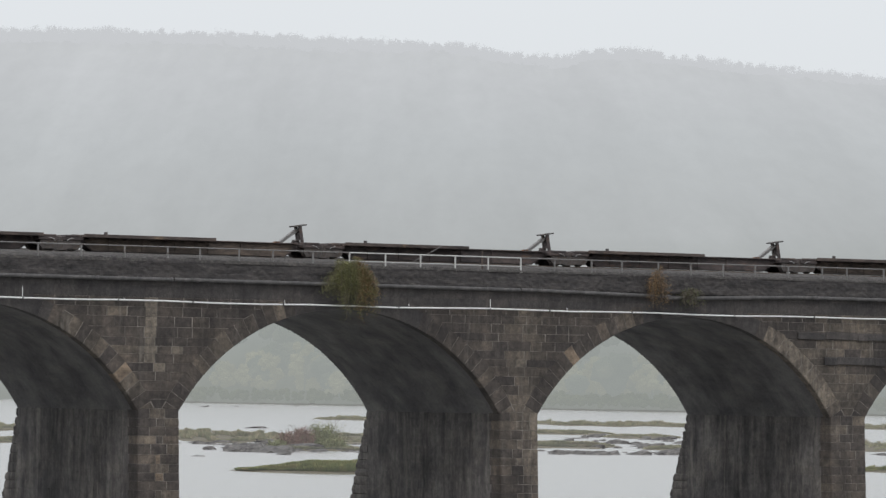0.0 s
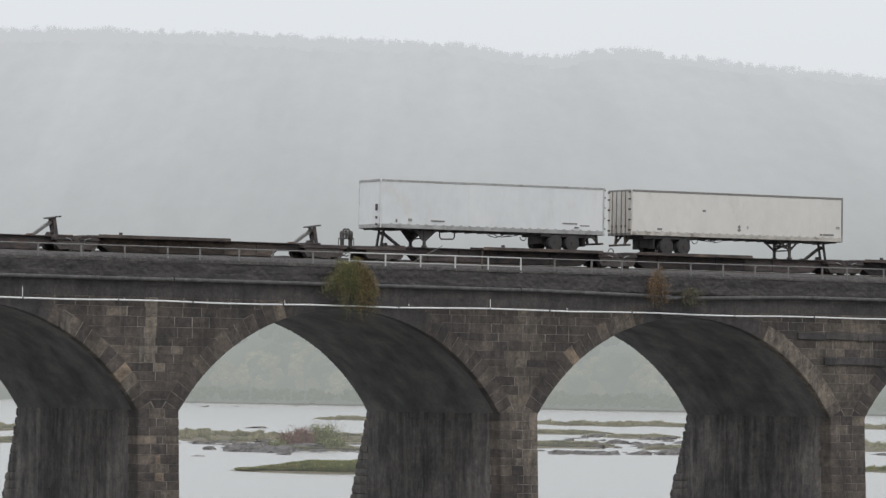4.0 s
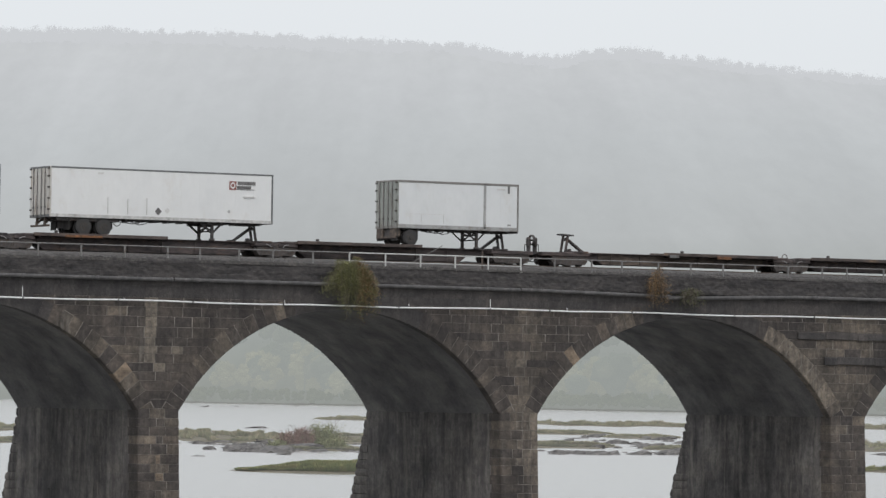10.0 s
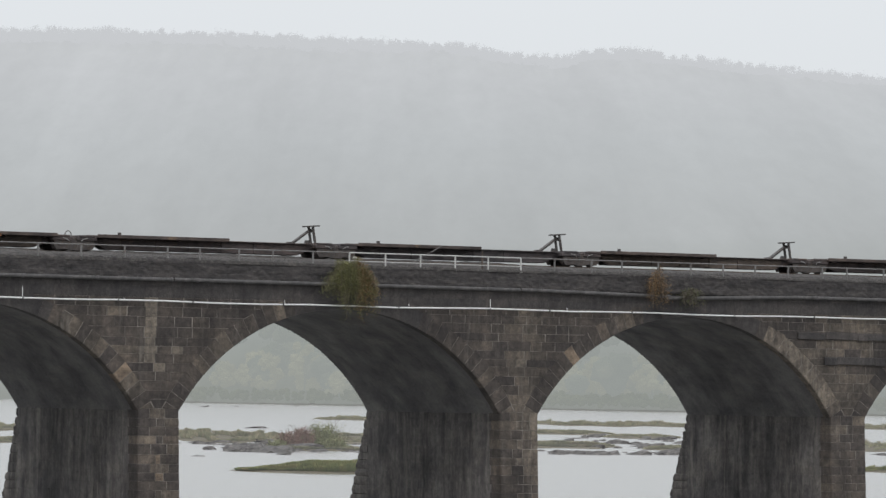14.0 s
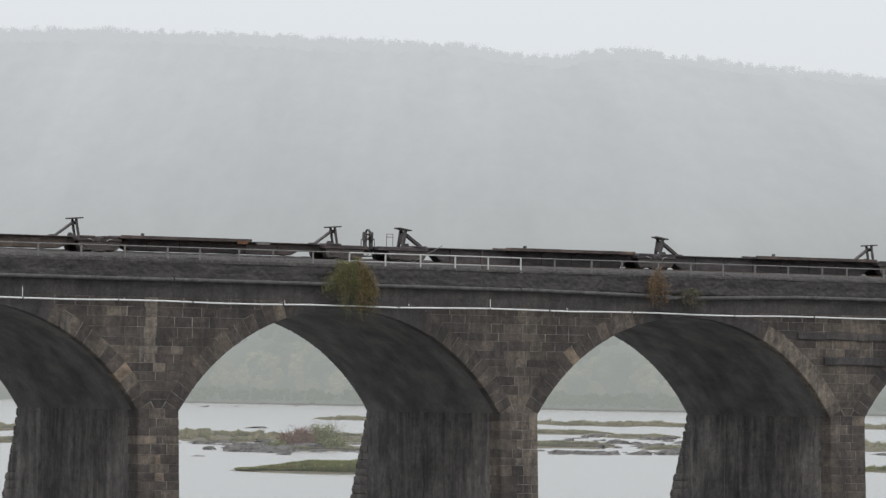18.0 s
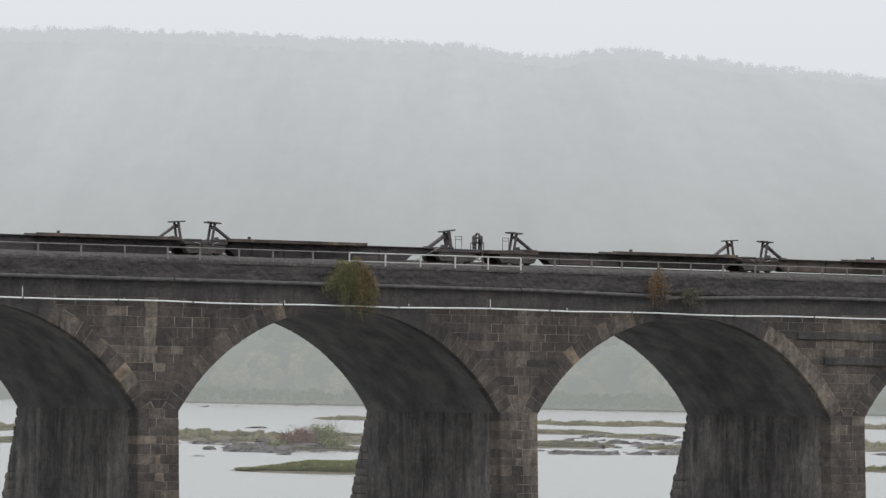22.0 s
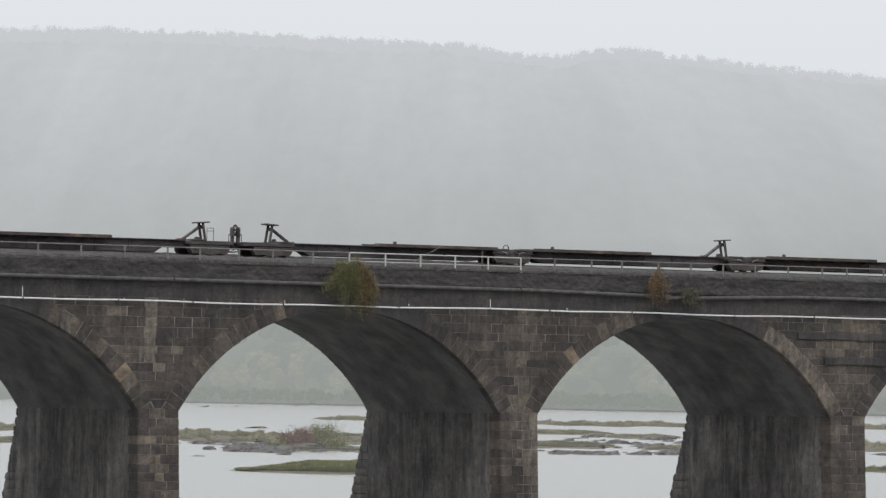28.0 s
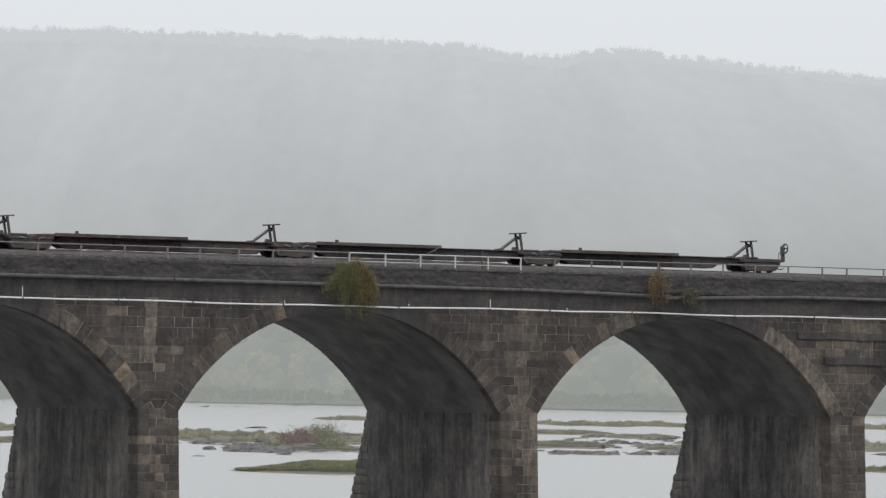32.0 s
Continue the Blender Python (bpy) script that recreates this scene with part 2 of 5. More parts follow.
M_SHRUB_RED = leaf_mat("red_brown_shrub", [(0.0, (0.15, 0.062, 0.05)), (0.8, (0.21, 0.11, 0.085)), (1.0, (0.17, 0.16, 0.08))], 0.15)
M_SHRUB_GREEN = leaf_mat("green_shrub", [(0.0, (0.1, 0.115, 0.04)), (0.7, (0.18, 0.19, 0.07)), (1.0, (0.22, 0.18, 0.1))], 0.15)
M_BUSH_GREEN = leaf_mat("green_creeper_leaves", [(0.0, (0.05, 0.06, 0.02)), (1.0, (0.1, 0.11, 0.04))])
M_TWIG = surface("bark_twig", (0.06, 0.05, 0.04), (0.12, 0.1, 0.08), 0.9)

# water: grey river with small wind ripples
M_WATER, n, l, b = nodes_of("river_water")
b.inputs["Base Color"].default_value = (0.25, 0.25, 0.24, 1)
b.inputs["Roughness"].default_value = 0.2
b.inputs["IOR"].default_value = 1.33
v = n.new("ShaderNodeNewGeometry").outputs["Position"]
w1 = noise_of(n, l, v, 0.9, 4)
bump_of(n, l, b, w1, 1.0, 0.1)

# far slopes: forest behind rain mist, painted as glow and thicker with height
M_MIST, n, l, b = nodes_of("mist_painted_slope")
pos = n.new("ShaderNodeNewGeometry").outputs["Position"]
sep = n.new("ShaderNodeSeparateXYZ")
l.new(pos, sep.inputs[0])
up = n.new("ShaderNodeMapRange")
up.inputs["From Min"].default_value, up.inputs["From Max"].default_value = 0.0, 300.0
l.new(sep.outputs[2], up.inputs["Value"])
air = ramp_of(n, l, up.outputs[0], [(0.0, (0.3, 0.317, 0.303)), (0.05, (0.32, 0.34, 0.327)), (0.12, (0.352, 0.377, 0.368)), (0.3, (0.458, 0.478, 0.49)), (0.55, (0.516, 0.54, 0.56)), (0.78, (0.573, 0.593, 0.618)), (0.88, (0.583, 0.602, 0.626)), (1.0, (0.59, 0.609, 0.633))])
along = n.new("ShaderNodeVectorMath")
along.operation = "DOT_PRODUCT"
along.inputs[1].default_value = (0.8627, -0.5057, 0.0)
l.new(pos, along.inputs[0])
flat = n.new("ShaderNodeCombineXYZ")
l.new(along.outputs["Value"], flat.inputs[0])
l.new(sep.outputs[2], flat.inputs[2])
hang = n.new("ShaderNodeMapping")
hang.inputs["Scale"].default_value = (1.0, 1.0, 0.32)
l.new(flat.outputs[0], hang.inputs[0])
# hanging wisps of mist are painted into the glow too
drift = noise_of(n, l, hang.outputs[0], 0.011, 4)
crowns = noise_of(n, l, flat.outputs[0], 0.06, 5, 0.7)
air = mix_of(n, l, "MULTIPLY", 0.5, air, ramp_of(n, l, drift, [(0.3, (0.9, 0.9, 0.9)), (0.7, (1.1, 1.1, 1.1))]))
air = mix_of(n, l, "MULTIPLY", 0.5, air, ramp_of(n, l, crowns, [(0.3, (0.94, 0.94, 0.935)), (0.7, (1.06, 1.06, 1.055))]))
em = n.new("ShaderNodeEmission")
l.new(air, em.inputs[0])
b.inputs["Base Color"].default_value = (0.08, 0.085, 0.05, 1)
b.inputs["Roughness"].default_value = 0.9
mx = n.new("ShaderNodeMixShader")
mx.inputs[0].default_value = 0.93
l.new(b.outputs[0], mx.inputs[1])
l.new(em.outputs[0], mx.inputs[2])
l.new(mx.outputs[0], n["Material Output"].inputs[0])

# ---- building helpers ----


def link_mesh(name, bm, material, parent=None, label=""):
    me = bpy.data.meshes.new(name)
    bm.to_mesh(me)
    bm.free()
    me.materials.append(material)
    ob = new(name, me)
    if parent:
        ob.parent = parent
    if label:
        ob["label"] = label
    return ob


def part(name, bm, material, parent, label=""):
    return link_mesh(name, bm, material, parent, label)


def share(name, me, parent, m=None):
    ob = new(name, me)
    ob.parent = parent
    if m is not None:
        ob.matrix_basis = m
    return ob


def add_box(bm, x0, x1, y0, y1, z0, z1, bevel=0.0):
    vs = [bm.verts.new(p) for p in ((x0, y0, z0), (x1, y0, z0), (x1, y1, z0), (x0, y1, z0), (x0, y0, z1), (x1, y0, z1), (x1, y1, z1), (x0, y1, z1))]
    fs = [bm.faces.new([vs[i] for i in f]) for f in ((3, 2, 1, 0), (4, 5, 6, 7), (0, 1, 5, 4), (1, 2, 6, 5), (2, 3, 7, 6), (3, 0, 4, 7))]
    if bevel:
        edges = {e for f in fs for e in f.edges}
        bmesh.ops.bevel(bm, geom=list(edges), offset=bevel, segments=1, affect="EDGES")
    return vs


def box(x0, x1, y0, y1, z0, z1, bevel=0.0):
    bm = bmesh.new()
    add_box(bm, x0, x1, y0, y1, z0, z1, bevel)
    return bm


def add_rod(bm, a, b, r, n=8, r2=None):
    a, b = Vector(a), Vector(b)
    d = (b - a).normalized()
    u = d.orthogonal().normalized()
    w = d.cross(u)
    rings = []
    for p, q in ((a, r), (b, r if r2 is None else r2)):
        rings.append([bm.verts.new(p + q * (math.cos(k * math.tau / n) * u + math.sin(k * math.tau / n) * w)) for k in range(n)])
    for k in range(n):
        bm.faces.new((rings[0][k], rings[0][(k + 1) % n], rings[1][(k + 1) % n], rings[1][k]))
    bm.faces.new(rings[0][::-1])
    bm.faces.new(rings[1])


def add_beam(bm, a, b, wx, wy):
    """A square bar from a to b: wx thick in the plane of travel, wy across it."""
    a, b = Vector(a), Vector(b)
    d = (b - a).normalized()
    side = Vector((0, 1, 0))
    u = side.cross(d).normalized()
    rings = [[bm.verts.new(p + sx * u * wx / 2 + sy * side * wy / 2) for sx, sy in ((-1, -1), (1, -1), (1, 1), (-1, 1))] for p in (a, b)]
    for k in range(4):
        bm.faces.new((rings[0][k], rings[0][(k + 1) % 4], rings[1][(k + 1) % 4], rings[1][k]))
    bm.faces.new(rings[0][::-1])
    bm.faces.new(rings[1])


def add_tube(bm, pts, r, n=6):
    """One bent tube through the points."""
    pts = [Vector(p) for p in pts]
    rings, u = [], None
    for k, p in enumerate(pts):
        d = (pts[min(k + 1, len(pts) - 1)] - pts[max(k - 1, 0)]).normalized()
        u = d.orthogonal().normalized() if u is None else (u - d * u.dot(d)).normalized()
        w = d.cross(u)
        rings.append([bm.verts.new(p + r * (math.cos(q * math.tau / n) * u + math.sin(q * math.tau / n) * w)) for q in range(n)])
    for a, b in zip(rings, rings[1:]):
        for q in range(n):
            bm.faces.new((a[q], a[(q + 1) % n], b[(q + 1) % n], b[q]))
    bm.faces.new(rings[0][::-1])
    bm.faces.new(rings[-1])


def add_prism(bm, poly, y0, y1):
    """A plate: the outline poly of (x, z) from y0 to y1."""
    f = [bm.verts.new((x, y0, z)) for x, z in poly]
    k = [bm.verts.new((x, y1, z)) for x, z in poly]
    bm.faces.new(f)
    bm.faces.new(k[::-1])
    for i in range(len(poly)):
        j = (i + 1) % len(poly)
        bm.faces.new((f[j], f[i], k[i], k[j]))

# ---- the bridge ----
# The face looks to -y; x runs along it, z = 0 is the river. One bay is an opening and the pier after it.
PITCH, SPAN, WIDTH = 23.77, 21.174, 15.85
SPRING, RISE = 6.02, 5.97
RADIUS = ((SPAN / 2) ** 2 + RISE ** 2) / (2 * RISE)
CENTRE = SPRING + RISE - RADIUS
RING = 0.95
WALL_TOP, LEDGE, DECK = 12.98, 13.4, 14.4
BATTER = 0.05
rng = random.Random(4)


def arch_x(z, r):
    """Half the width of a circle of the arch's centre and radius r at the height z."""
    h = z - CENTRE
    return math.sqrt(max(r * r - h * h, 0.0))


def face_y(z):
    return -max(SPRING - z, 0.0) * BATTER


def add_stone(bm, quad, out, depth, rough, gap=0.012, edge=0.015):
    """One block: its outline drawn in by half the joint, and a rough face that stands out by depth."""
    out = Vector(out)
    mid = sum((Vector(p) for p in quad), Vector()) / 4
    low, high = [], []
    for p in quad:
        p = Vector(p)
        d = (mid - p)
        if d.length > 1e-6:
            d.normalize()
        low.append(bm.verts.new(p + d * gap * 1.4 - out * 0.03))
        high.append(bm.verts.new(p + d * (gap * 1.4 + edge) + out * (depth + rng.uniform(-rough, rough))))
    mv = bm.verts.new(mid + out * (depth + rng.uniform(0, 2 * rough)))
    for k in range(4):
        j = (k + 1) % 4
        bm.faces.new((low[k], low[j], high[j], high[k]))
        bm.faces.new((high[k], high[j], mv))


def stone_obj(quad, parent, material, depth=0.03, rough=0.015, name="stone", gap=0.012, edge=0.015):
    bm = bmesh.new()
    o = Vector(quad[0])
    add_stone(bm, [Vector(p) - o for p in quad], (0, -1, 0), depth, rough, gap, edge)
    ob = part(name, bm, material, parent)
    ob.location = o
    return ob


def bay_core():
    """Masonry behind the facing stones: pier, spandrels over the arch, barrel and back, in one mesh."""
    bm = bmesh.new()
    n = 36
    a0 = math.asin(SPAN / 2 / RADIUS)
    arc = [(SPAN / 2 + RADIUS * math.sin(a0 * (2 * k / n - 1)), CENTRE + RADIUS * math.cos(a0 * (2 * k / n - 1))) for k in range(n + 1)]
    y0, y1 = -0.017, WIDTH - 0.05
    top = WALL_TOP
    for (xa, za), (xb, zb) in zip(arc, arc[1:]):
        v = [bm.verts.new(p) for p in ((xa, y0, za), (xb, y0, zb), (xb, y0, top), (xa, y0, top), (xa, y1, za), (xb, y1, zb), (xb, y1, top), (xa, y1, top))]
        for f in ((0, 1, 2, 3), (5, 4, 7, 6), (1, 0, 4, 5), (3, 2, 6, 7)):
            bm.faces.new([v[i] for i in f])
    xa, xb = SPAN + 0.03, PITCH - 0.03
    b = -(SPRING + 1.5) * BATTER
    v = [bm.verts.new(p) for p in ((xa, y0 + b, -1.5), (xb, y0 + b, -1.5), (xb, y1, -1.5), (xa, y1, -1.5), (xa, y0, SPRING), (xb, y0, SPRING), (xb, y1, SPRING), (xa, y1, SPRING), (SPAN, y0, top), (PITCH, y0, top), (PITCH, y1, top), (SPAN, y1, top))]
    for f in ((0, 1, 5, 4), (1, 2, 6, 5), (2, 3, 7, 6), (3, 0, 4, 7), (4, 5, 9, 8), (5, 6, 10, 9), (6, 7, 11, 10), (7, 4, 8, 11)):
        bm.faces.new([v[i] for i in f])
    bmesh.ops.remove_doubles(bm, verts=bm.verts, dist=0.0005)
    return bm


def bay_lining(seed):
    """Blocks of the barrel in one mesh, of the two pier flanks in another."""
    rng.seed(seed)
    bm = bmesh.new()
    n = 40
    a0 = math.asin(SPAN / 2 / RADIUS)
    at = [(SPAN / 2 + RADIUS * math.sin(a0 * (2 * k / n - 1)), CENTRE + RADIUS * math.cos(a0 * (2 * k / n - 1))) for k in range(n + 1)]
    for (xa, za), (xb, zb) in zip(at, at[1:]):
        mid = Vector(((xa + xb) / 2, 0, (za + zb) / 2))
        inward = (Vector((SPAN / 2, 0, CENTRE)) - mid).normalized()
        y = 0.62
        while y < WIDTH - 0.1:
            w = min(rng.uniform(0.9, 1.8), WIDTH - y)
            add_stone(bm, [(xa, y, za), (xa, y + w, za), (xb, y + w, zb), (xb, y, zb)], inward, rng.uniform(0.0, 0.012), 0.005, 0.003, 0.006)
            y += w
    flank = bmesh.new()
    for x, nx in ((SPAN, -1), (PITCH, 1)):
        z = SPRING
        while z > -1.0:
            h = rng.uniform(0.45, 0.6)
            y = face_y(z) + 0.6
            while y < WIDTH - 0.2:
                w = min(rng.uniform(0.8, 1.6), WIDTH - y)
                add_stone(flank, [(x, y, z - h), (x, y, z), (x, y + w, z), (x, y + w, z - h)], (nx, 0, 0), rng.uniform(0.0, 0.008), 0.006, 0.0, 0.006)
                y += w
            z -= h
    return bm, flank


def pier_nose(seed):
    """The battered upstream cutwater: quarry-faced courses, each bulging over the joint above it and stepping out to the river."""
    r = random.Random(seed)
    courses = []
    z = SPRING - 0.02
    while z > -1.2:
        h = r.uniform(0.46, 0.6)
        out = 0.12 + (SPRING - z) * 0.45 + r.uniform(-0.05, 0.07)
        bm = bmesh.new()
        # the plan of a course, its vertical joints drawn in
        side_y, y = [], WIDTH - 0.1
        while y < WIDTH + out * 0.8 - 0.25:
            side_y.append(y)
            y += r.uniform(0.5, 0.9)
        plan = [(-1, yy) for yy in side_y] + [(-1, WIDTH + out * 0.8)]
        plan += [(f, WIDTH + out * (0.8 + 0.2 * (1 - abs(f)) ** 0.6)) for f in (-0.72, -0.36, 0.0, 0.36, 0.72)]
        plan += [(1, WIDTH + out * 0.8), (1, WIDTH - 0.1)]
        half_w = (PITCH - SPAN) / 2
        levels = ((0.0, 0.03), (0.1, -0.015), (0.45, -0.035), (0.88, -0.01), (1.0, 0.035))
        bulge = r.uniform(0.6, 1.35)
        rings = []
        for f, inset in levels:
            ring = []
            for sx, py in plan:
                d = inset * bulge + r.uniform(-0.025, 0.025)
                px = (SPAN + PITCH) / 2 + sx * (half_w - d)
                ring.append(bm.verts.new((px, py - (d + 0.12 * f * out / 3 if py > WIDTH else 0), z - h + h * f)))
            rings.append(ring)
        for lo_r, hi_r in zip(rings, rings[1:]):
            for k in range(len(plan) - 1):
                bm.faces.new((lo_r[k + 1], lo_r[k], hi_r[k], hi_r[k + 1]))
        bm.faces.new(rings[-1])
        bm.faces.new(rings[0][::-1])
        courses.append(bm)
        z -= h
    return courses


bridge = tagged(new("stone_arch_bridge"), "long soot-stained sandstone railway bridge of low arches across the river", "bridge")
core = bay_core()
core_first = part("masonry_core", core, M_MORTAR, bridge)
core_first.data.materials.append(M_BARREL)
for f in core_first.data.polygons:
    f.material_index = 0 if abs(f.normal.y) > 0.9 else 1
core_first.location = (0, 0, 0)
BARRELS, FLANKS = [], []
for k, seed in enumerate((31, 32)):
    barrel, flank = bay_lining(seed)
    BARRELS.append(tagged(part("barrel_lining", barrel, M_BARREL, bridge, "stone barrel of the arch, its tone lifted for haze"), kind="stuff"))
    FLANKS.append(tagged(part("flank_lining", flank, M_FLANK, bridge, "dark lime-streaked pier flanks"), kind="stuff"))
    BARRELS[k].location.x = FLANKS[k].location.x = k * PITCH
NOSES = [[part("cutwater_course", bm, M_FLANK, bridge) for bm in pier_nose(seed)] for seed in (41, 42)]
for c in NOSES[1]:
    c.location.x = PITCH
for bay in range(-5, 15):
    there = Matrix.Translation((bay * PITCH, 0, 0))
    if bay != 0:
        share("masonry_core", core_first.data, bridge, there)
    if bay not in (0, 1):
        tagged(share("barrel_lining", BARRELS[bay % 2].data, bridge, there), kind="stuff")
        tagged(share("flank_lining", FLANKS[bay % 2].data, bridge, there), kind="stuff")
        for c in NOSES[bay % 2]:
            share("cutwater_course", c.data, bridge, there)

# the deck: slab, ledge and gravel-topped parapet, all along the bays
X0, X1 = -5 * PITCH, 15 * PITCH


def deck_slab():
    bm = bmesh.new()
    add_box(bm, X0, X1, 0.12, WIDTH - 0.12, WALL_TOP - 0.02, DECK)
    return bm


part("deck", deck_slab(), M_BAND, bridge, "dark stained stone parapet and deck")


def ballast_bed():
    bm = bmesh.new()
    prof = [(0.02, 14.38), (0.1, 14.5), (0.5, 14.66), (1.2, 14.8), (2.4, 14.84), (8.0, 14.88), (10.4, 15.0), (WIDTH - 1.7, 15.02), (WIDTH - 1.2, 15.04), (WIDTH - 0.7, 15.02), (WIDTH - 0.1, 14.4)]
    rows = []
    xs = [X0, -60, -30] + [-16 + 0.28 * k for k in range(250)] + [70, 110, 200, X1]
    for x in xs:
        up = 0.05 * min(max((18 - x) / 10, 0), 1)
        # a heaped far shoulder along the first stretch
        heap = 0.38 * min(max((36 - x) / 6, 0), 1)
        full = 0.13 * min(max((27 - x) / 8, 0), 1)
        rows.append([bm.verts.new((x, y, z + up * (0 < k < 5) + full * (k in (5, 6)) + heap * (k in (8, 9)) + 0.05 * noise.noise((x * 1.4, y * 1.7, 0)) + 0.03 * noise.noise((x * 0.31, y, 3)))) for k, (y, z) in enumerate(prof)])
    for a, b in zip(rows, rows[1:]):
        for k in range(len(prof) - 1):
            bm.faces.new((a[k], b[k], b[k + 1], a[k + 1]))
    return bm


ballast = part("ballast_bed", ballast_bed(), M_BALLAST, bridge, "grey stone ballast")
ballast["kind"] = "stuff"
TRACKS = ((8.1, 15.03), (12.0, 15.2))
for yc, rail_top in TRACKS:
    for dy in (-0.7175, 0.7175):
        bm = bmesh.new()
        add_prism(bm, [(X0, rail_top - 0.16), (X1, rail_top - 0.16), (X1, rail_top), (X0, rail_top)], yc + dy - 0.036, yc + dy + 0.036)
        part("rail", bm, M_STEELRAIL, bridge, "steel running rail")


LIME_STONES = ((-1, 23.63, 9.47), (-1, 22.51, 8.36), (0, 22.6, 8.87))


def facing(bay):
    """The separate facing stones of one bay: the arch ring, the spandrels and the pier."""
    rng.seed(100 + bay)
    ox = bay * PITCH
    ring = part("arch_ring", box(0.2, 0.3, 0.3, 0.4, 13.0, 13.1), M_MORTAR, bridge, "ring of long tapered arch stones")
    ring.location = (ox, 0, 0)
    a0 = math.asin(SPAN / 2 / RADIUS)
    n = 40
    for k in range(n):
        aa, ab = a0 * (2 * k / n - 1), a0 * (2 * (k + 1) / n - 1)
        top = RING + rng.choice((0.03, 0.05, 0.08, 0.12)) + rng.uniform(-0.01, 0.03)
        q = []
        for ang, r in ((aa, RADIUS - 0.03), (ab, RADIUS - 0.03), (ab, RADIUS + top), (aa, RADIUS + top)):
            q.append((SPAN / 2 + r * math.sin(ang), 0.0, CENTRE + r * math.cos(ang)))
        m = M_STONE_PALE if rng.random() < 0.1 or (bay == -1 and k > 24 and rng.random() < 0.4) else M_STONE
        if bay == 1 and k > 28:
            m = M_STONE_LIME
        # the crown stones are darker, their joints closed
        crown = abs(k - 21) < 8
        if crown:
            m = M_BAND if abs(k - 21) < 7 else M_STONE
        if (bay, k) in ((1, 6), (-1, 36)):
            m = M_STONE_PATCH
        # each ring stone reaches 0.6 m into the barrel
        bm = bmesh.new()
        o = Vector(q[0])
        qq = [Vector(p) - o for p in q]
        add_stone(bm, qq, (0, -1, 0), 0.03 if crown else rng.uniform(0.026, 0.042), 0.005, 0.0 if crown else 0.014, 0.006 if crown else 0.015)
        add_stone(bm, [qq[1], qq[0], qq[0] + Vector((0, 0.6, 0)), qq[1] + Vector((0, 0.6, 0))], (Vector((SPAN / 2, 0, CENTRE)) - Vector(q[0])).normalized(), 0.004, 0.004, 0.004)
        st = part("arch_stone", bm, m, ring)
        st.location = o
    wall = part("spandrel_wall", box(0.2, 0.3, 0.3, 0.4, 13.0, 13.1), M_MORTAR, bridge, "coursed stone spandrel over the pier")
    wall.location = (ox, 0, 0)
    z = SPRING + 0.1
    while z < WALL_TOP - 0.15:
        h = min(rng.uniform(0.44, 0.6), WALL_TOP - z)
        if WALL_TOP - z - h < 0.2:
            h = WALL_TOP - z
        ro = RADIUS + RING + 0.02
        # over the pier after this opening: between the two rings
        lo0, lo1 = SPAN / 2 + arch_x(z, ro), PITCH + SPAN / 2 - arch_x(z, ro)
        hi0, hi1 = SPAN / 2 + arch_x(z + h, ro), PITCH + SPAN / 2 - arch_x(z + h, ro)
        ring_top = lambda px: CENTRE + math.sqrt(max(ro * ro - (px - SPAN / 2) ** 2, 0)) if px < SPAN + 1.3 else CENTRE + math.sqrt(max(ro * ro - (px - PITCH - SPAN / 2) ** 2, 0))
        marks = []
        if lo0 - hi0 > 1.1:
            marks += [lo0, lo1]
        if bay == -1 and 8.2 < z < 12:
            marks += [SPAN + 0.36 + rng.uniform(-0.05, 0.05), SPAN + 1.1 + rng.uniform(-0.08, 0.08)]
        for q, px, pz in LIME_STONES:
            if q == bay and z < pz < z + h:
                marks += [px - 0.36, px + 0.36]
        left, right = (hi0, hi1) if lo0 - hi0 > 1.1 else (max(lo0, hi0), min(lo1, hi1))
        cuts, x = [left], left
        while True:
            x += rng.uniform(0.75, 1.75)
            ahead = [q for q in marks if cuts[-1] + 0.05 < q < x + 0.35]
            if ahead:
                x = min(ahead)
            if x > right - 0.4:
                break
            cuts.append(x)
        cuts.append(right)
        for i, (xa, xb) in enumerate(zip(cuts, cuts[1:])):
            if not (ox + xb > -14 and ox + xa < 56):
                continue
            if lo0 - hi0 > 1.1:
                za, zb = [min(max(z, ring_top(q)), z + h - 0.02) if not lo0 <= q <= lo1 else z for q in (xa, xb)]
                quad = [(xa, 0, za), (xb, 0, zb), (xb, 0, z + h), (xa, 0, z + h)]
            else:
                quad = [(lo0 if i == 0 else xa, 0, z), (lo1 if i == len(cuts) - 2 else xb, 0, z), (hi1 if i == len(cuts) - 2 else xb, 0, z + h), (hi0 if i == 0 else xa, 0, z + h)]
            mid_x = (xa + xb) / 2 - SPAN
            column = bay == -1 and 0.3 < mid_x < 1.15 and 8.2 < z < 12.3
            pale = {0: (0.7, 2.6), 1: (-1.5, 3.6)}.get(bay, (9, 9))
            m = M_STONE_PALE if column or (pale[0] < mid_x < pale[1] and rng.random() < 0.8) or rng.random() < 0.04 else M_STONE
            if column or any(q == bay and xa < px < xb and z < pz < z + h for q, px, pz in LIME_STONES):
                m = M_STONE_WASHED
            # the courses above 11.9 m are darker
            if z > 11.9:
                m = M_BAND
            stone_obj(quad, wall, m, rng.uniform(0.024, 0.036), 0.004, gap=0.0 if m == M_BAND else 0.012, edge=0.004 if m == M_BAND else 0.015)
        z += h
    # skewback stones between the springing of the ring and the pier's top
    zt, ro = SPRING + 0.1, RADIUS + RING
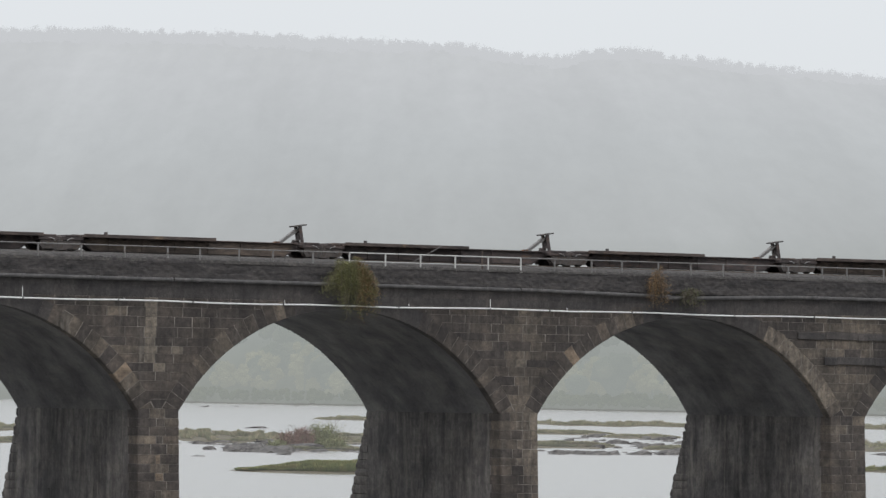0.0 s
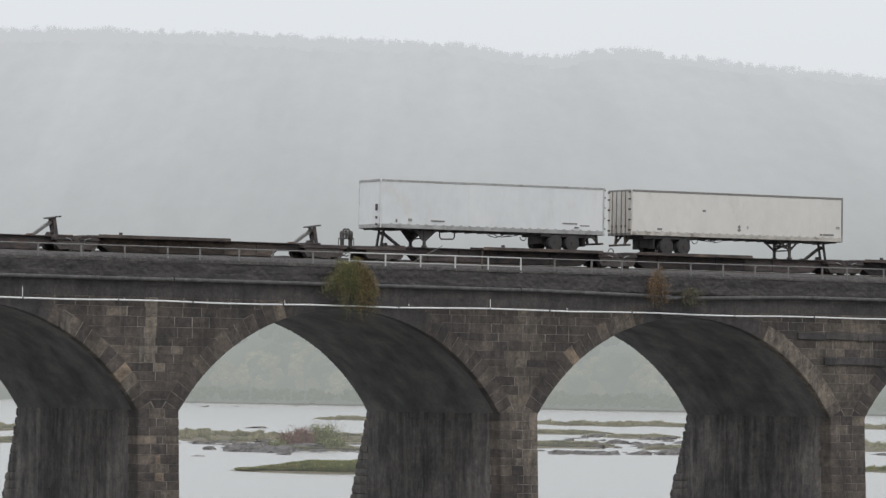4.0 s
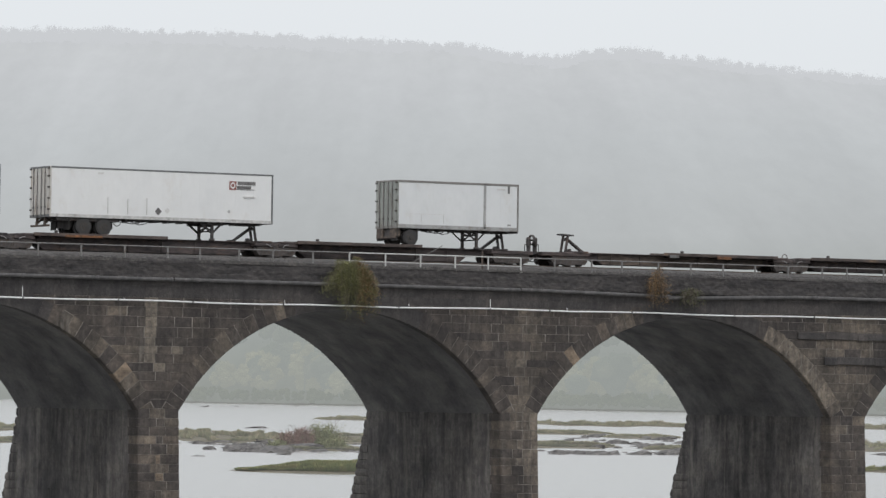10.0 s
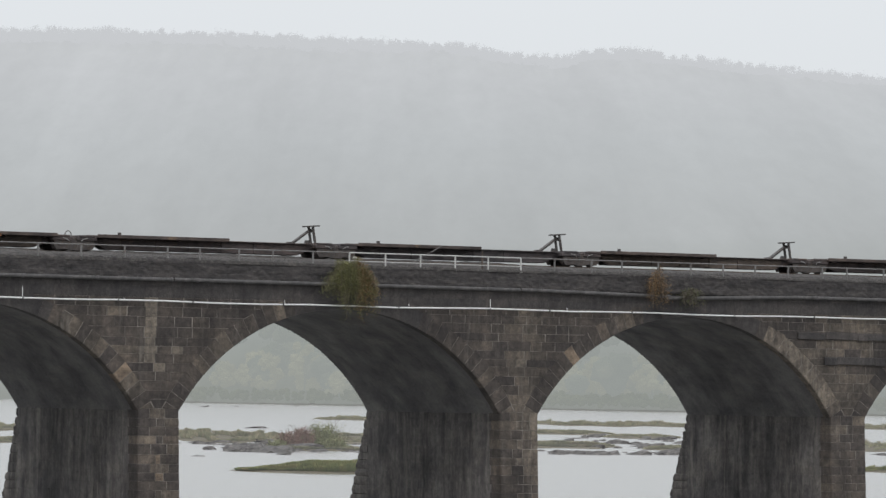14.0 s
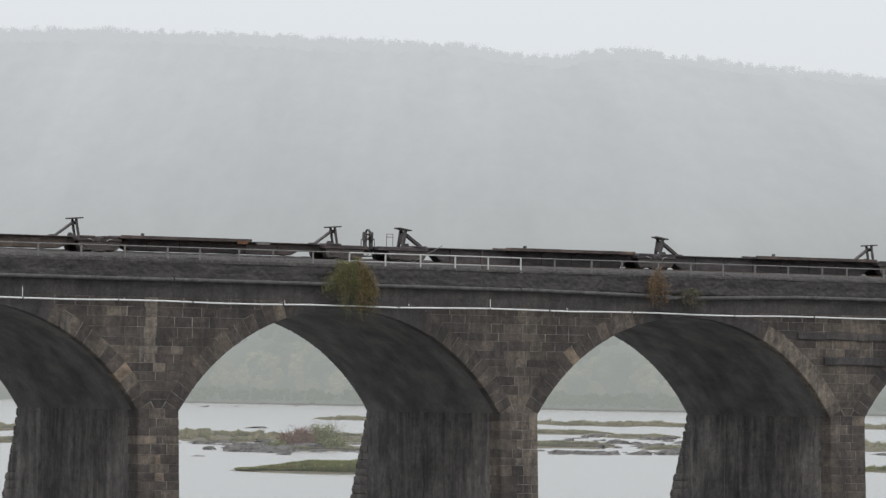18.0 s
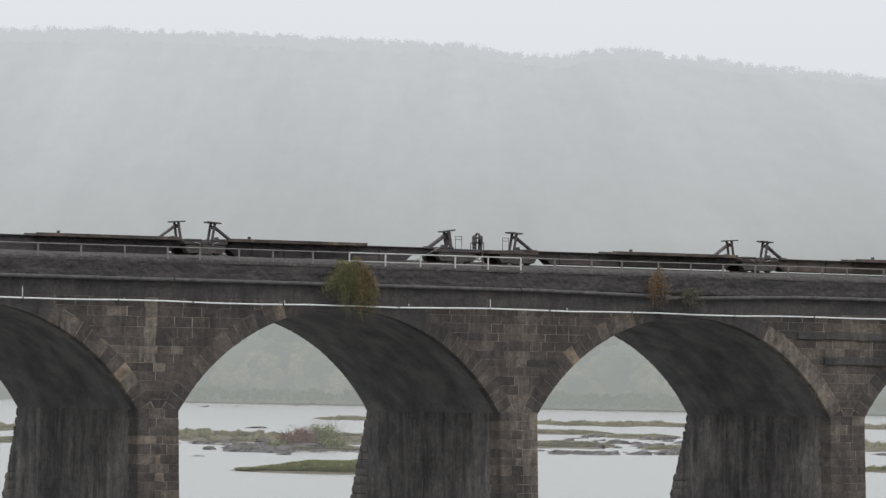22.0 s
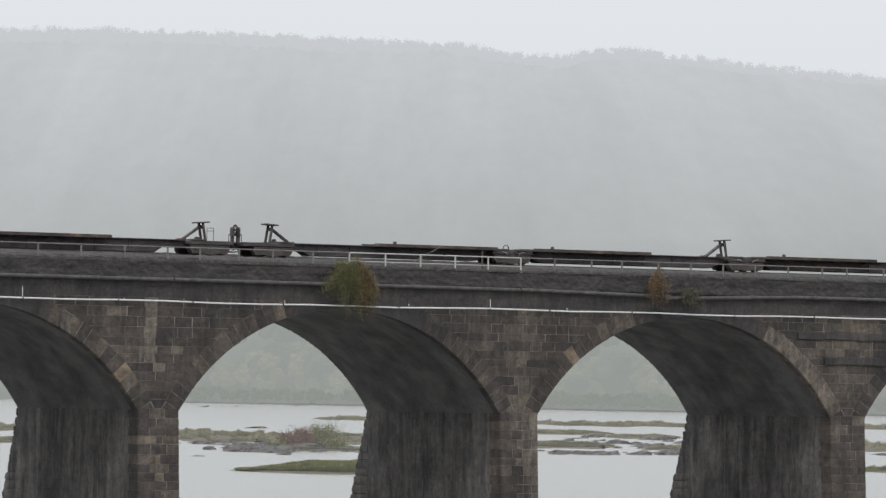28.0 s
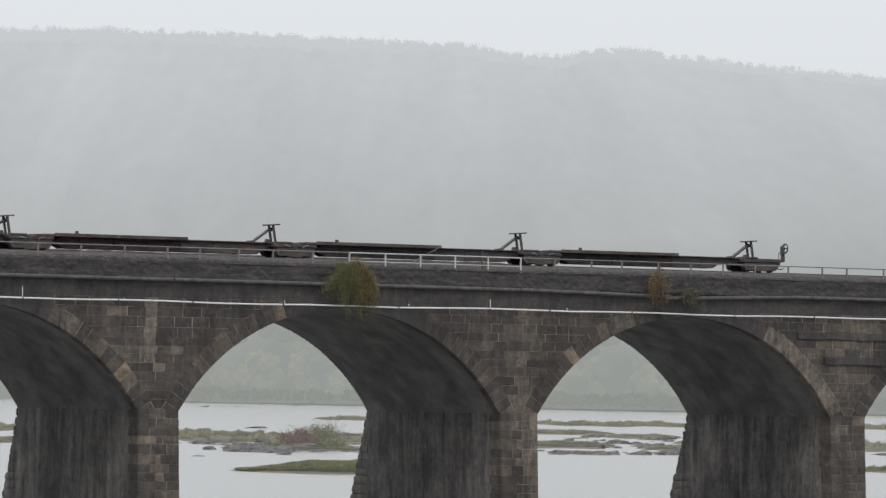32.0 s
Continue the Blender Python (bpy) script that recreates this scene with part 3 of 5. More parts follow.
    for mir in (0, 1):
        q = [(SPAN + 0.14, zt), (SPAN / 2 + arch_x(zt, ro), zt), (SPAN / 2 + ro * math.sin(a0), CENTRE + ro * math.cos(a0)), (SPAN / 2 + (RADIUS + 0.5) * math.sin(a0), CENTRE + (RADIUS + 0.5) * math.cos(a0))]
        if mir:
            q = [(SPAN + PITCH - px, pz) for px, pz in q][::-1]
        stone_obj([(px, 0, pz) for px, pz in q], wall, M_STONE_PALE if rng.random() < 0.4 else M_STONE, 0.035, 0.004, "skewback_stone")
    pier = part("pier", box(SPAN + 0.5, SPAN + 0.6, 0.3, 0.4, 5.0, 5.1), M_MORTAR, bridge, "upright stone pier")
    pier.location = (ox, 0, 0)
    z = SPRING + 0.1
    odd = 0
    while z > 0.2:
        h = rng.uniform(0.45, 0.6)
        odd = 1 - odd
        cuts = [SPAN, SPAN + (0.75 if odd else 1.15) + rng.uniform(-0.1, 0.1), SPAN + (1.8 if odd else 1.55) + rng.uniform(-0.15, 0.15), PITCH]
        if bay == 0:
            # a narrow lime-washed strip down this pier
            cuts[2:3] = [SPAN + 1.58 + rng.uniform(-0.06, 0.04), SPAN + 2.1 + rng.uniform(-0.04, 0.06)]
        for xa, xb in zip(cuts, cuts[1:]):
            bm = bmesh.new()
            o = Vector((xa, face_y(z - h), z - h))
            f = [Vector(p) - o for p in ((xa, face_y(z - h), z - h), (xb, face_y(z - h), z - h), (xb, face_y(z), z), (xa, face_y(z), z))]
            add_stone(bm, f, (0, -1, 0), rng.uniform(0.024, 0.04), 0.005)
            if xa == SPAN:
                deep = Vector((0, rng.uniform(0.95, 1.25), 0))
                add_stone(bm, [f[0], f[3], f[3] + deep, f[0] + deep], (-1, 0, 0), 0.03, 0.006)
            if xb == PITCH:
                add_stone(bm, [f[2], f[1], f[1] + Vector((0, 0.6, 0)), f[2] + Vector((0, 0.6, 0))], (1, 0, 0), 0.02, 0.01)
            m = M_STONE_PALE if rng.random() < 0.16 else M_STONE
            if bay == -1 and xa != SPAN and xb != PITCH and any(z - h < q < z for q in (2.2, 3.5)):
                m = M_STONE_PATCH
            if bay == 0 and xb - xa < 0.6 and 2.6 < z < 6.3:
                m = M_STONE_LIME
            st = part("stone", bm, m, pier)
            st.location = o
        z -= h


for bay in (-1, 0, 1, 2):
    facing(bay)

# ledge stones and parapet stones above the arches
rng.seed(9)
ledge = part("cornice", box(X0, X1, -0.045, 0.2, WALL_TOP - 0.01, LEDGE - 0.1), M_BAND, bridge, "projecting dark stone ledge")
x = -15.0
while x < 58:
    w = rng.uniform(1.3, 2.1)
    d = rng.uniform(0.05, 0.08)
    ob = part("ledge_stone", box(0.01, w - 0.01, -d, 0.2, LEDGE - 0.34, LEDGE - 0.06 + rng.uniform(-0.02, 0.02), 0.02), M_BAND, ledge)
    ob.location.x = x
    x += w


def rubble_edge():
    """The earth-choked parapet: a steep rough slope of gravel and broken stone down to the ledge."""
    bm = bmesh.new()
    prof = [(-0.16, 13.36), (-0.15, 13.5), (-0.1, 13.66), (-0.05, 13.82), (-0.03, 13.98), (0.0, 14.14), (0.03, 14.28), (0.07, 14.4), (0.16, 14.5), (0.3, 14.58)]
    prof = [p for a, b in zip(prof, prof[1:]) for p in (a, ((a[0] + b[0]) / 2, (a[1] + b[1]) / 2))] + [prof[-1]]
    xs = [X0, -60, -30] + [-16 + 0.1 * k for k in range(720)] + [70, 110, 200, X1]
    rows = []
    for x in xs:
        row = []
        for k, (y, z) in enumerate(prof):
            f = noise.noise((x * 2.3, z * 3.1, 1)) * 0.05 + noise.noise((x * 0.4, z * 1.2, 7)) * 0.08 + noise.noise((x * 4.2, z * 5.0, 3)) * 0.045
            up = 0.05 * min(max((18 - x) / 10, 0), 1) * k / 18
            row.append(bm.verts.new((x, y - f, z + up + 0.07 * noise.noise((x * 0.5, k, 2)) + 0.04 * noise.noise((x * 2.1, k * 3.0, 4)))))
        rows.append(row)
    for a, b in zip(rows, rows[1:]):
        for k in range(len(prof) - 1):
            bm.faces.new((a[k], b[k], b[k + 1], a[k + 1]))
    return bm


tagged(part("parapet", rubble_edge(), M_RUBBLE, bridge, "rough dark parapet with gravel spilling over it"))
# loose ballast stones on the edge
verts, faces = [], []
for _ in range(2600):
    x, u = rng.uniform(-15, 60), rng.random()
    y, z = (0.08 + 1.1 * u, 14.5 + 0.3 * u) if rng.random() < 1.1 else (0, 0)
    c = Vector((x, y - 0.02, z + 0.01 + 0.05 * min(max((18 - x) / 10, 0), 1)))
    sz = rng.uniform(0.02, 0.045)
    k = len(verts)
    pts = [Vector((rng.gauss(0, 1), rng.gauss(0, 1), rng.gauss(0, 0.8))).normalized() * sz for _k in range(3)]
    verts += [c + pts[0], c + pts[1], c + pts[2], c - (pts[0] + pts[1]) * 0.7, c + Vector((0, -sz, sz * 0.4))]
    faces += [(k, k + 1, k + 4), (k + 1, k + 2, k + 4), (k + 2, k + 3, k + 4), (k + 3, k, k + 4), (k, k + 1, k + 2)]
me = bpy.data.meshes.new("loose_ballast")
me.from_pydata([tuple(v_) for v_ in verts], [], faces)
me.materials.append(M_BALLAST_LOOSE)
loose = new("loose_ballast", me)
loose.parent = bridge
tagged(loose, "loose ballast stones", kind="stuff")

# two dark raised bands across the third pier, in place of shaded recesses
for xa, xb, za, zb in ((42.4, 53.5, 10.8, 11.22), (44.4, 51.5, 9.27, 9.73)):
    bm = bmesh.new()
    add_box(bm, xa, xb, -0.14, 0.03, za, zb, 0.02)
    dark_band = part("tie_beam", bm, M_BAND, bridge, "dark raised band across the pier, standing in for a shaded recess")
    x = xa
    while x < xb - 0.1:
        w = min(rng.uniform(0.7, 1.6), xb - x)
        bit = part("beam_block", box(0.005, w - 0.005, -0.03, 0.05, 0.0, zb - za + rng.uniform(-0.06, 0.05), 0.02), M_BAND, dark_band)
        bit.location = (x, -0.13 + rng.uniform(-0.02, 0.02), za + rng.uniform(-0.05, 0.04))
        x += w

# ---- rails, pipes and bushes along the edge ----
def railing(x0, x1, posts, white):
    m = M_RAILWHITE if white else M_RAILGREY
    top = 15.24
    r = tagged(new("railing"), "white-painted steel tube railing on the bridge edge" if white else "weathered grey steel railing on the bridge edge", "railing", "railings along the bridge edge")
    r.location = (x0, 0.16, DECK)
    bm = bmesh.new()
    add_rod(bm, (0, 0, top - DECK), (x1 - x0, 0, top - DECK), 0.034 if white else 0.033, 8)
    part("top_rail", bm, m, r)
    if white:
        bm = bmesh.new()
        add_rod(bm, (0, 0, 0.36), (x1 - x0, 0, 0.34), 0.024, 8)
        part("lower_rail", bm, m, r)
    for p in posts:
        bm = bmesh.new()
        hw = 0.04 if white else 0.048
        add_box(bm, p - x0 - hw, p - x0 + hw, -0.04, 0.04, 0.0, top - DECK - 0.02, 0.01)
        add_box(bm, p - x0 - 0.1, p - x0 + 0.1, -0.09, 0.09, -0.03, 0.02)
        part("post", bm, m, r)
    return r


railing(-16.0, 11.0, (-14.2, -11.5, -8.8, -6.15, -3.45, -0.75, 1.3, 3.8, 6.0, 8.6), False)
railing(11.0, 22.6, (11.0, 13.4, 15.75, 18.1, 20.35, 22.6), True)
railing(22.64, 62.0, (24.95, 27.55, 29.7, 32.3, 34.65, 37.0, 39.35, 41.8, 44.35, 46.2, 49.0, 51.6, 54.2, 56.8, 59.4), False)

pole = tagged(new("leaning_pole"), "thin pale pole leaning over the railing", "pole")
pole.location = (15.56, 0.22, DECK)
bm = bmesh.new()
add_rod(bm, (-0.5, 0, 0.3), (1.75, 0.1, 1.42), 0.022, 6)
part("shaft", bm, M_RAILGREY, pole)
stake = tagged(new("marker_post"), "short rusty marker post beside the railing", "post")
stake.location = (20.0, 0.25, DECK)
part("shaft", box(-0.045, 0.045, -0.04, 0.04, 0, 1.18, 0.01), M_RUST_TAN, stake)

conduit = tagged(new("conduit"), "thin white cable conduit strapped along the stone face", "conduit")
conduit.location = (-16, -0.22, 12.16)
pts = [(k * 3.0, 0.0, 0.03 * math.sin(k * 1.7) + 0.02 * math.sin(k * 0.6)) for k in range(26)]
for a_, b_ in zip(pts, pts[1:]):
    bm = bmesh.new()
    add_rod(bm, a_, b_, 0.043, 8)
    part("tube", bm, M_CONDUIT, conduit)
for x in (6.13, 12.0, 16.7, 22.5, 30.1, 36.3, 40.4, 46.2, 53.6, 59.5, 65.4):
    bm = bmesh.new()
    add_box(bm, x - 0.05, x + 0.05, -0.055, 0.24, -0.06, 0.06, 0.01)
    part("bracket", bm, M_PIPE, conduit)
for x, high in ((6.13, 0.62), (12.39, 0.16), (22.6, 0.22), (30.8, 0.18), (36.32, 0.6), (41.64, 0.2)):
    bm = bmesh.new()
    add_rod(bm, (x, 0, 0.03), (x - 0.02, 0, high), 0.02, 6)
    part("stand_pipe", bm, M_CONDUIT, conduit)

pipe_runs = (((-16, 13.44), (-0.6, 13.41)), ((-0.5, 13.42), (9.3, 13.4)), ((9.35, 13.4), (22.3, 13.36)), ((22.4, 13.38), (32.9, 13.2)), ((32.6, 13.1), (42.2, 13.36)), ((42.2, 13.36), (62, 13.33)))
for (xa, za), (xb, zb) in pipe_runs:
    p = tagged(new("drain_pipe"), "dull grey pipe lying along the stone ledge", "pipe", "pipes along the ledge")
    p.location = (xa, -0.25, za - 0.02)
    bm = bmesh.new()
    add_rod(bm, (0, 0, 0), (xb - xa, 0, zb - za), 0.105, 10)
    part("tube", bm, M_PIPE, p)
    k = 1.5
    while k < xb - xa:
        bm = bmesh.new()
        add_rod(bm, (k - 0.06, 0, (zb - za) * k / (xb - xa)), (k + 0.06, 0, (zb - za) * k / (xb - xa)), 0.13, 10)
        part("coupling", bm, M_PIPE, p)
        k += 4.6


def leaf_cloud(bm, n, place, size, r):
    """Small bent leaves; place() gives a point."""
    for _ in range(n):
        c = Vector(place())
        a = Vector((r.gauss(0, 1), r.gauss(0, 1), r.gauss(0, 1))).normalized()
        u = a.orthogonal().normalized()
        w = a.cross(u)
        s = size * r.uniform(0.6, 1.4)
        v = [bm.verts.new(c + p) for p in (u * s, w * s * 0.45 + a * s * 0.15, -u * s * 0.8, -w * s * 0.45 + a * s * 0.15)]
        bm.faces.new(v)


def hanging_bush(name, x, z_root, wide, drop, rise, leaves, material, label, seed, turning=0):
    r = random.Random(seed)
    b = tagged(new(name), label, "bush")
    b.location = (x, -0.1, z_root)
    sprays = []
    for k in range(44):
        dx = r.uniform(-1, 1)
        pts = [Vector((dx * 0.1, 0.0, 0))]
        up = r.uniform(0.3, 1.0) * rise * (1 - 0.5 * abs(dx))
        end = -drop * r.uniform(0.2, 1.0) * (1 - 0.35 * abs(dx))
        for s in range(1, 6):
            f = s / 5
            pts.append(Vector((dx * wide * f ** 0.8, -0.75 * f ** 0.8 * r.uniform(0.6, 1.1), up * math.sin(f * 2.2) * 1.1 + end * f ** 2.2)))
        bm = bmesh.new()
        for a, c in zip(pts, pts[1:]):
            add_rod(bm, a, c, 0.014, 5)
        part("branch", bm, M_TWIG, b)
        sprays.append(pts)

    def place():
        pts = r.choice(sprays)
        k = r.randrange(1, 5)
        p = pts[k].lerp(pts[k + 1], r.random())
        return p + Vector((r.gauss(0, 0.17), r.gauss(0, 0.14), -abs(r.gauss(0, 0.32)) + 0.12))
    bm = bmesh.new()
    leaf_cloud(bm, leaves, place, 0.042, r)
    part("foliage", bm, material, b)
    if turning:
        bm = bmesh.new()

        def high_place():
            while True:
                p = place()
                if p.x > 0.25 * wide or p.z > 0.75 * rise:
                    return p
        leaf_cloud(bm, turning, high_place, 0.055, r)
        part("autumn_foliage", bm, M_BUSH_ORANGE, b, "orange-brown turning leaves")
    return b


hanging_bush("hanging_bush", 10.65, 13.45, 1.75, 3.2, 2.05, 15000, M_BUSH, "drooping olive-green bush turning orange, rooted in the parapet", 5, 3200)
hanging_bush("hanging_bush", 31.85, 13.55, 0.7, 1.9, 1.75, 3600, M_BUSH_ORANGE, "sparse orange-brown bush growing from the parapet", 6)
hanging_bush("hanging_bush", 34.3, 13.35, 0.9, 1.3, 0.6, 900, M_BUSH_GREEN, "thin green creeper hanging over the ledge", 7)

# ---- river, islands, far shore ----


def sheet(name, x0, x1, y0, y1, z, material, n=1):
    bm = bmesh.new()
    g = [[bm.verts.new((x0 + (x1 - x0) * i / n, y0 + (y1 - y0) * j / n, z)) for j in range(n + 1)] for i in range(n + 1)]
    for i in range(n):
        for j in range(n):
            bm.faces.new((g[i][j], g[i + 1][j], g[i + 1][j + 1], g[i][j + 1]))
    return link_mesh(name, bm, material)


M_BED = surface("river_bed", (0.09, 0.085, 0.07), (0.16, 0.15, 0.12), 0.95, scale=0.05, fine=1.0)
M_BANK = surface("grassy_bank", (0.06, 0.075, 0.03), (0.12, 0.12, 0.06), 0.95, scale=0.2, fine=3.0, bump=0.8, depth=0.1)
ground = tagged(sheet("ground", -6000, 7000, -3000, 8000, -1.6, M_BED), "muddy river bed and flat valley ground", "ground", kind="structure")
water = tagged(sheet("water", -2500, 4500, -1500, 4800, 0.0, M_WATER), "wide grey river with small wind ripples", "water", kind="structure")

# the near bank on which the view stands
bm = bmesh.new()
rows = []
for i in range(41):
    x = -420 + 15 * i
    row = []
    for y, z in ((-420, 6.2), (-300, 6.0), (-232, 5.75), (-216, 5.6), (-196, 1.5), (-182, -0.6), (-178, -1.8)):
        row.append(bm.verts.new((x, y + 5 * noise.noise((x * 0.03, 0, 0)), z + 0.12 * noise.noise((x * 0.2, y * 0.2, 1)))))
    rows.append(row)
for a, b_ in zip(rows, rows[1:]):
    for k in range(6):
        bm.faces.new((a[k], b_[k], b_[k + 1], a[k + 1]))
tagged(link_mesh("river_bank", bm, M_BANK), "low grassy river bank", "bank", kind="structure")

FWD = Vector((0.5057, 0.8627, 0.0))
SIDE = Vector((0.8627, -0.5057, 0.0))
EYE_FLAT = Vector((EYE[0], EYE[1], 0.0))


def far_point(d, s):
    """A point d metres out over the river and s metres along the far shore's line."""
    return EYE_FLAT + FWD * d + SIDE * s


# wooded ridge: a slope that climbs from the far shore to a long level crest
CREST = ((-1300, 262), (-700, 272), (-342, 281.4), (-255, 281.3), (-169, 280.3), (-82, 276.7), (5, 275.3), (48, 268.0), (83, 265.5), (113, 271.0), (139, 272.8), (178, 268.5), (222, 262.6), (265, 258.9), (338, 253.3), (700, 235), (1300, 215))


def crest(s):
    """Height of the ridge line s metres along the far shore."""
    for (sa, ha), (sb, hb) in zip(CREST, CREST[1:]):
        if s <= sb:
            break
    f = min(max((s - sa) / (sb - sa), 0), 1)
    return ha + (hb - ha) * f - 4.8 - 0.0098 * s + 1.0 * noise.noise((s * 0.05, 0, 9))


def shore(s):
    """Distance of the far waterline."""
    return 1830 - 390 * math.tanh(s / 260)


bm = bmesh.new()
rows = []
for i in range(-150, 151):
    s = i * 8.0
    row = []
    for j in range(25):
        f = j / 24
        d = shore(s) + (3405 - 0.11 * s - shore(s)) * f
        z = -1.0 + 6 * min(f * 20, 1) + (crest(s) - 5) * (f ** 1.15)
        rough_z = 0 if j == 0 else 5.0 * noise.noise((s * 0.03, d * 0.03, 0)) + 2.5 * noise.noise((s * 0.12, d * 0.1, 4))
        if j == 24:
            rough_z = 0.0
        p = far_point(d, s)
        row.append(bm.verts.new((p.x, p.y, z + rough_z)))
    row.append(bm.verts.new((far_point(4600, s).x, far_point(4600, s).y, -2)))
    rows.append(row)
for a, b_ in zip(rows, rows[1:]):
    for k in range(25):
        bm.faces.new((a[k], b_[k], b_[k + 1], a[k + 1]))
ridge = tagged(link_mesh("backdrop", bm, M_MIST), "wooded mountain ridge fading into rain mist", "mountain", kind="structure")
for f in ridge.data.polygons:
    f.use_smooth = True


def ball_template(level):
    bm = bmesh.new()
    bmesh.ops.create_icosphere(bm, subdivisions=level, radius=1.0)
    bm.verts.ensure_lookup_table()
    out = [v.co.copy() for v in bm.verts], [tuple(v.index for v in f.verts) for f in bm.faces]
    bm.free()
    return out


BALLS = {2: ball_template(2), 3: ball_template(3)}


def add_clump(verts, faces, c, rad, level, r):
    """One lumpy clump of a crown, its outline broken by noise."""
    pts, tris = BALLS[level]
    k, o = len(verts), Vector((r.uniform(0, 90), r.uniform(0, 90), 0))
    for p in pts:
        q = 1 + 0.45 * noise.noise(p * 1.6 + o) + 0.35 * noise.noise(p * 4.2 + o)
        verts.append(c + Vector((p.x, p.y, p.z * 0.9)) * rad * q)
    faces += [tuple(k + i for i in t) for t in tris]


def add_leaves(verts, faces, count, place, leaf, r):
    for _ in range(count):
        p = place()
        a = Vector((r.gauss(0, 1), r.gauss(0, 1), r.gauss(0, 1))).normalized()
        u = a.orthogonal().normalized() * leaf * r.uniform(0.6, 1.5)
        w = a.cross(u).normalized() * leaf * r.uniform(0.5, 1.0)
        k = len(verts)
        verts += [p + u, p + w, p - u * 0.8, p - w]
        faces.append((k, k + 1, k + 2, k + 3))


def mesh_of(name, verts, faces, material):
    me = bpy.data.meshes.new(name)
    me.from_pydata([tuple(p) for p in verts], [], faces)
    me.materials.append(material)
    return me


def tree_crowns(name, count, spot, height, material, label, seed, leaves=120, leaf=0.9, clumps=True):
    """Many trees in one object: ragged crowns of clumps and leaf sprays."""
    r = random.Random(seed)
    verts, faces = [], []
    for _ in range(count):
        base = spot(r)
        h = height * r.uniform(0.6, 1.25)
        wide = h * r.uniform(0.3, 0.48)
        lobes = [(base + Vector((r.uniform(-0.6, 0.6) * wide, r.uniform(-0.6, 0.6) * wide, h * r.uniform(0.35, 0.85))), wide * r.uniform(0.4, 0.7)) for _k in range(7)]

        def place():
            c, rad = r.choice(lobes)
            return c + Vector((r.gauss(0, 1), r.gauss(0, 1), r.gauss(0, 0.9))).normalized() * rad * min(abs(r.gauss(0.75, 0.3)), 1.45)
        if clumps:
            for c, rad in lobes:
                add_clump(verts, faces, c, rad, 2, r)
        add_leaves(verts, faces, leaves, place, leaf, r)
    return tagged(new(name, mesh_of(name, verts, faces, material)), label, "woods", kind="stuff")


def crest_spot(r):
    s = r.uniform(-420, 430)
    back = r.uniform(-40, 4)
    p = far_point(3398 - 0.11 * s + back, s)
    return Vector((p.x, p.y, crest(s) - 5.0 + 0.2 * back))


def shore_spot(r):
    s = r.uniform(-190, 200)
    d = r.uniform(0, 1)
    p = far_point(shore(s) + 14 + d * 230, s)
    return Vector((p.x, p.y, 3 + 30 * d))


def low_spot(r):
    s = r.uniform(-190, 200)
    q = r.uniform(0, 1)
    p = far_point(shore(s) + 3 + 26 * q, s)
    return Vector((p.x, p.y, 0.4 + 2.5 * q))


# far shore: most of each colour here is mist painted as glow
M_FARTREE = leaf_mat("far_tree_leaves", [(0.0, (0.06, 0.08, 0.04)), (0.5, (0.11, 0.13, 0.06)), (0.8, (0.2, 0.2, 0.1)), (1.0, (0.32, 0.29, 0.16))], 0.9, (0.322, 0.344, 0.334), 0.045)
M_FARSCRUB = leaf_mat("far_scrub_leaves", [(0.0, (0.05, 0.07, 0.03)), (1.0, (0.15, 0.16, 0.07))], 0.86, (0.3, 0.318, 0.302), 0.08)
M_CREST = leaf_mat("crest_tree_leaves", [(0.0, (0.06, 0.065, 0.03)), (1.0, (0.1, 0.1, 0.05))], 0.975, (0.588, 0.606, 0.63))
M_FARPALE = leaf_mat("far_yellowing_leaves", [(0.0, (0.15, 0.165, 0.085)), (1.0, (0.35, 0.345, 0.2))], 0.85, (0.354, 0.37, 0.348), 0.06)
M_FARLINE = leaf_mat("far_dark_waterline", [(0.0, (0.05, 0.048, 0.04)), (1.0, (0.12, 0.11, 0.09))], 0.6, (0.27, 0.282, 0.272), 0.2)
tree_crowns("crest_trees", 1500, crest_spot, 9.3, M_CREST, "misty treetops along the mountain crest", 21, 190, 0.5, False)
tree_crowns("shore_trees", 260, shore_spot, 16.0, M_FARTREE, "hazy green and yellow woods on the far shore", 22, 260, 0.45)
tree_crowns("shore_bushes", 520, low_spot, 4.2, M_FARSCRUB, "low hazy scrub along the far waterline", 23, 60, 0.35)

# the dark waterline of the far shore
bm = bmesh.new()
rows = []
for i in range(-100, 111):
    s = i * 2.0
    row = []
    for back, z in ((-3.0, -0.4), (-1.5, 0.1), (1.0, 0.35), (9.0, 0.6)):
        p = far_point(shore(s) + back + 2.5 * noise.noise((s * 0.06, 0, 3)), s)
        row.append(bm.verts.new((p.x, p.y, z + 0.25 * noise.noise((s * 0.35, z, 8)))))
    rows.append(row)
for a, b_ in zip(rows, rows[1:]):
    for k in range(3):
        bm.faces.new((a[k], b_[k], b_[k + 1], a[k + 1]))
tagged(link_mesh("far_bank", bm, M_FARLINE), "dark strip at the far waterline", "bank", kind="structure")


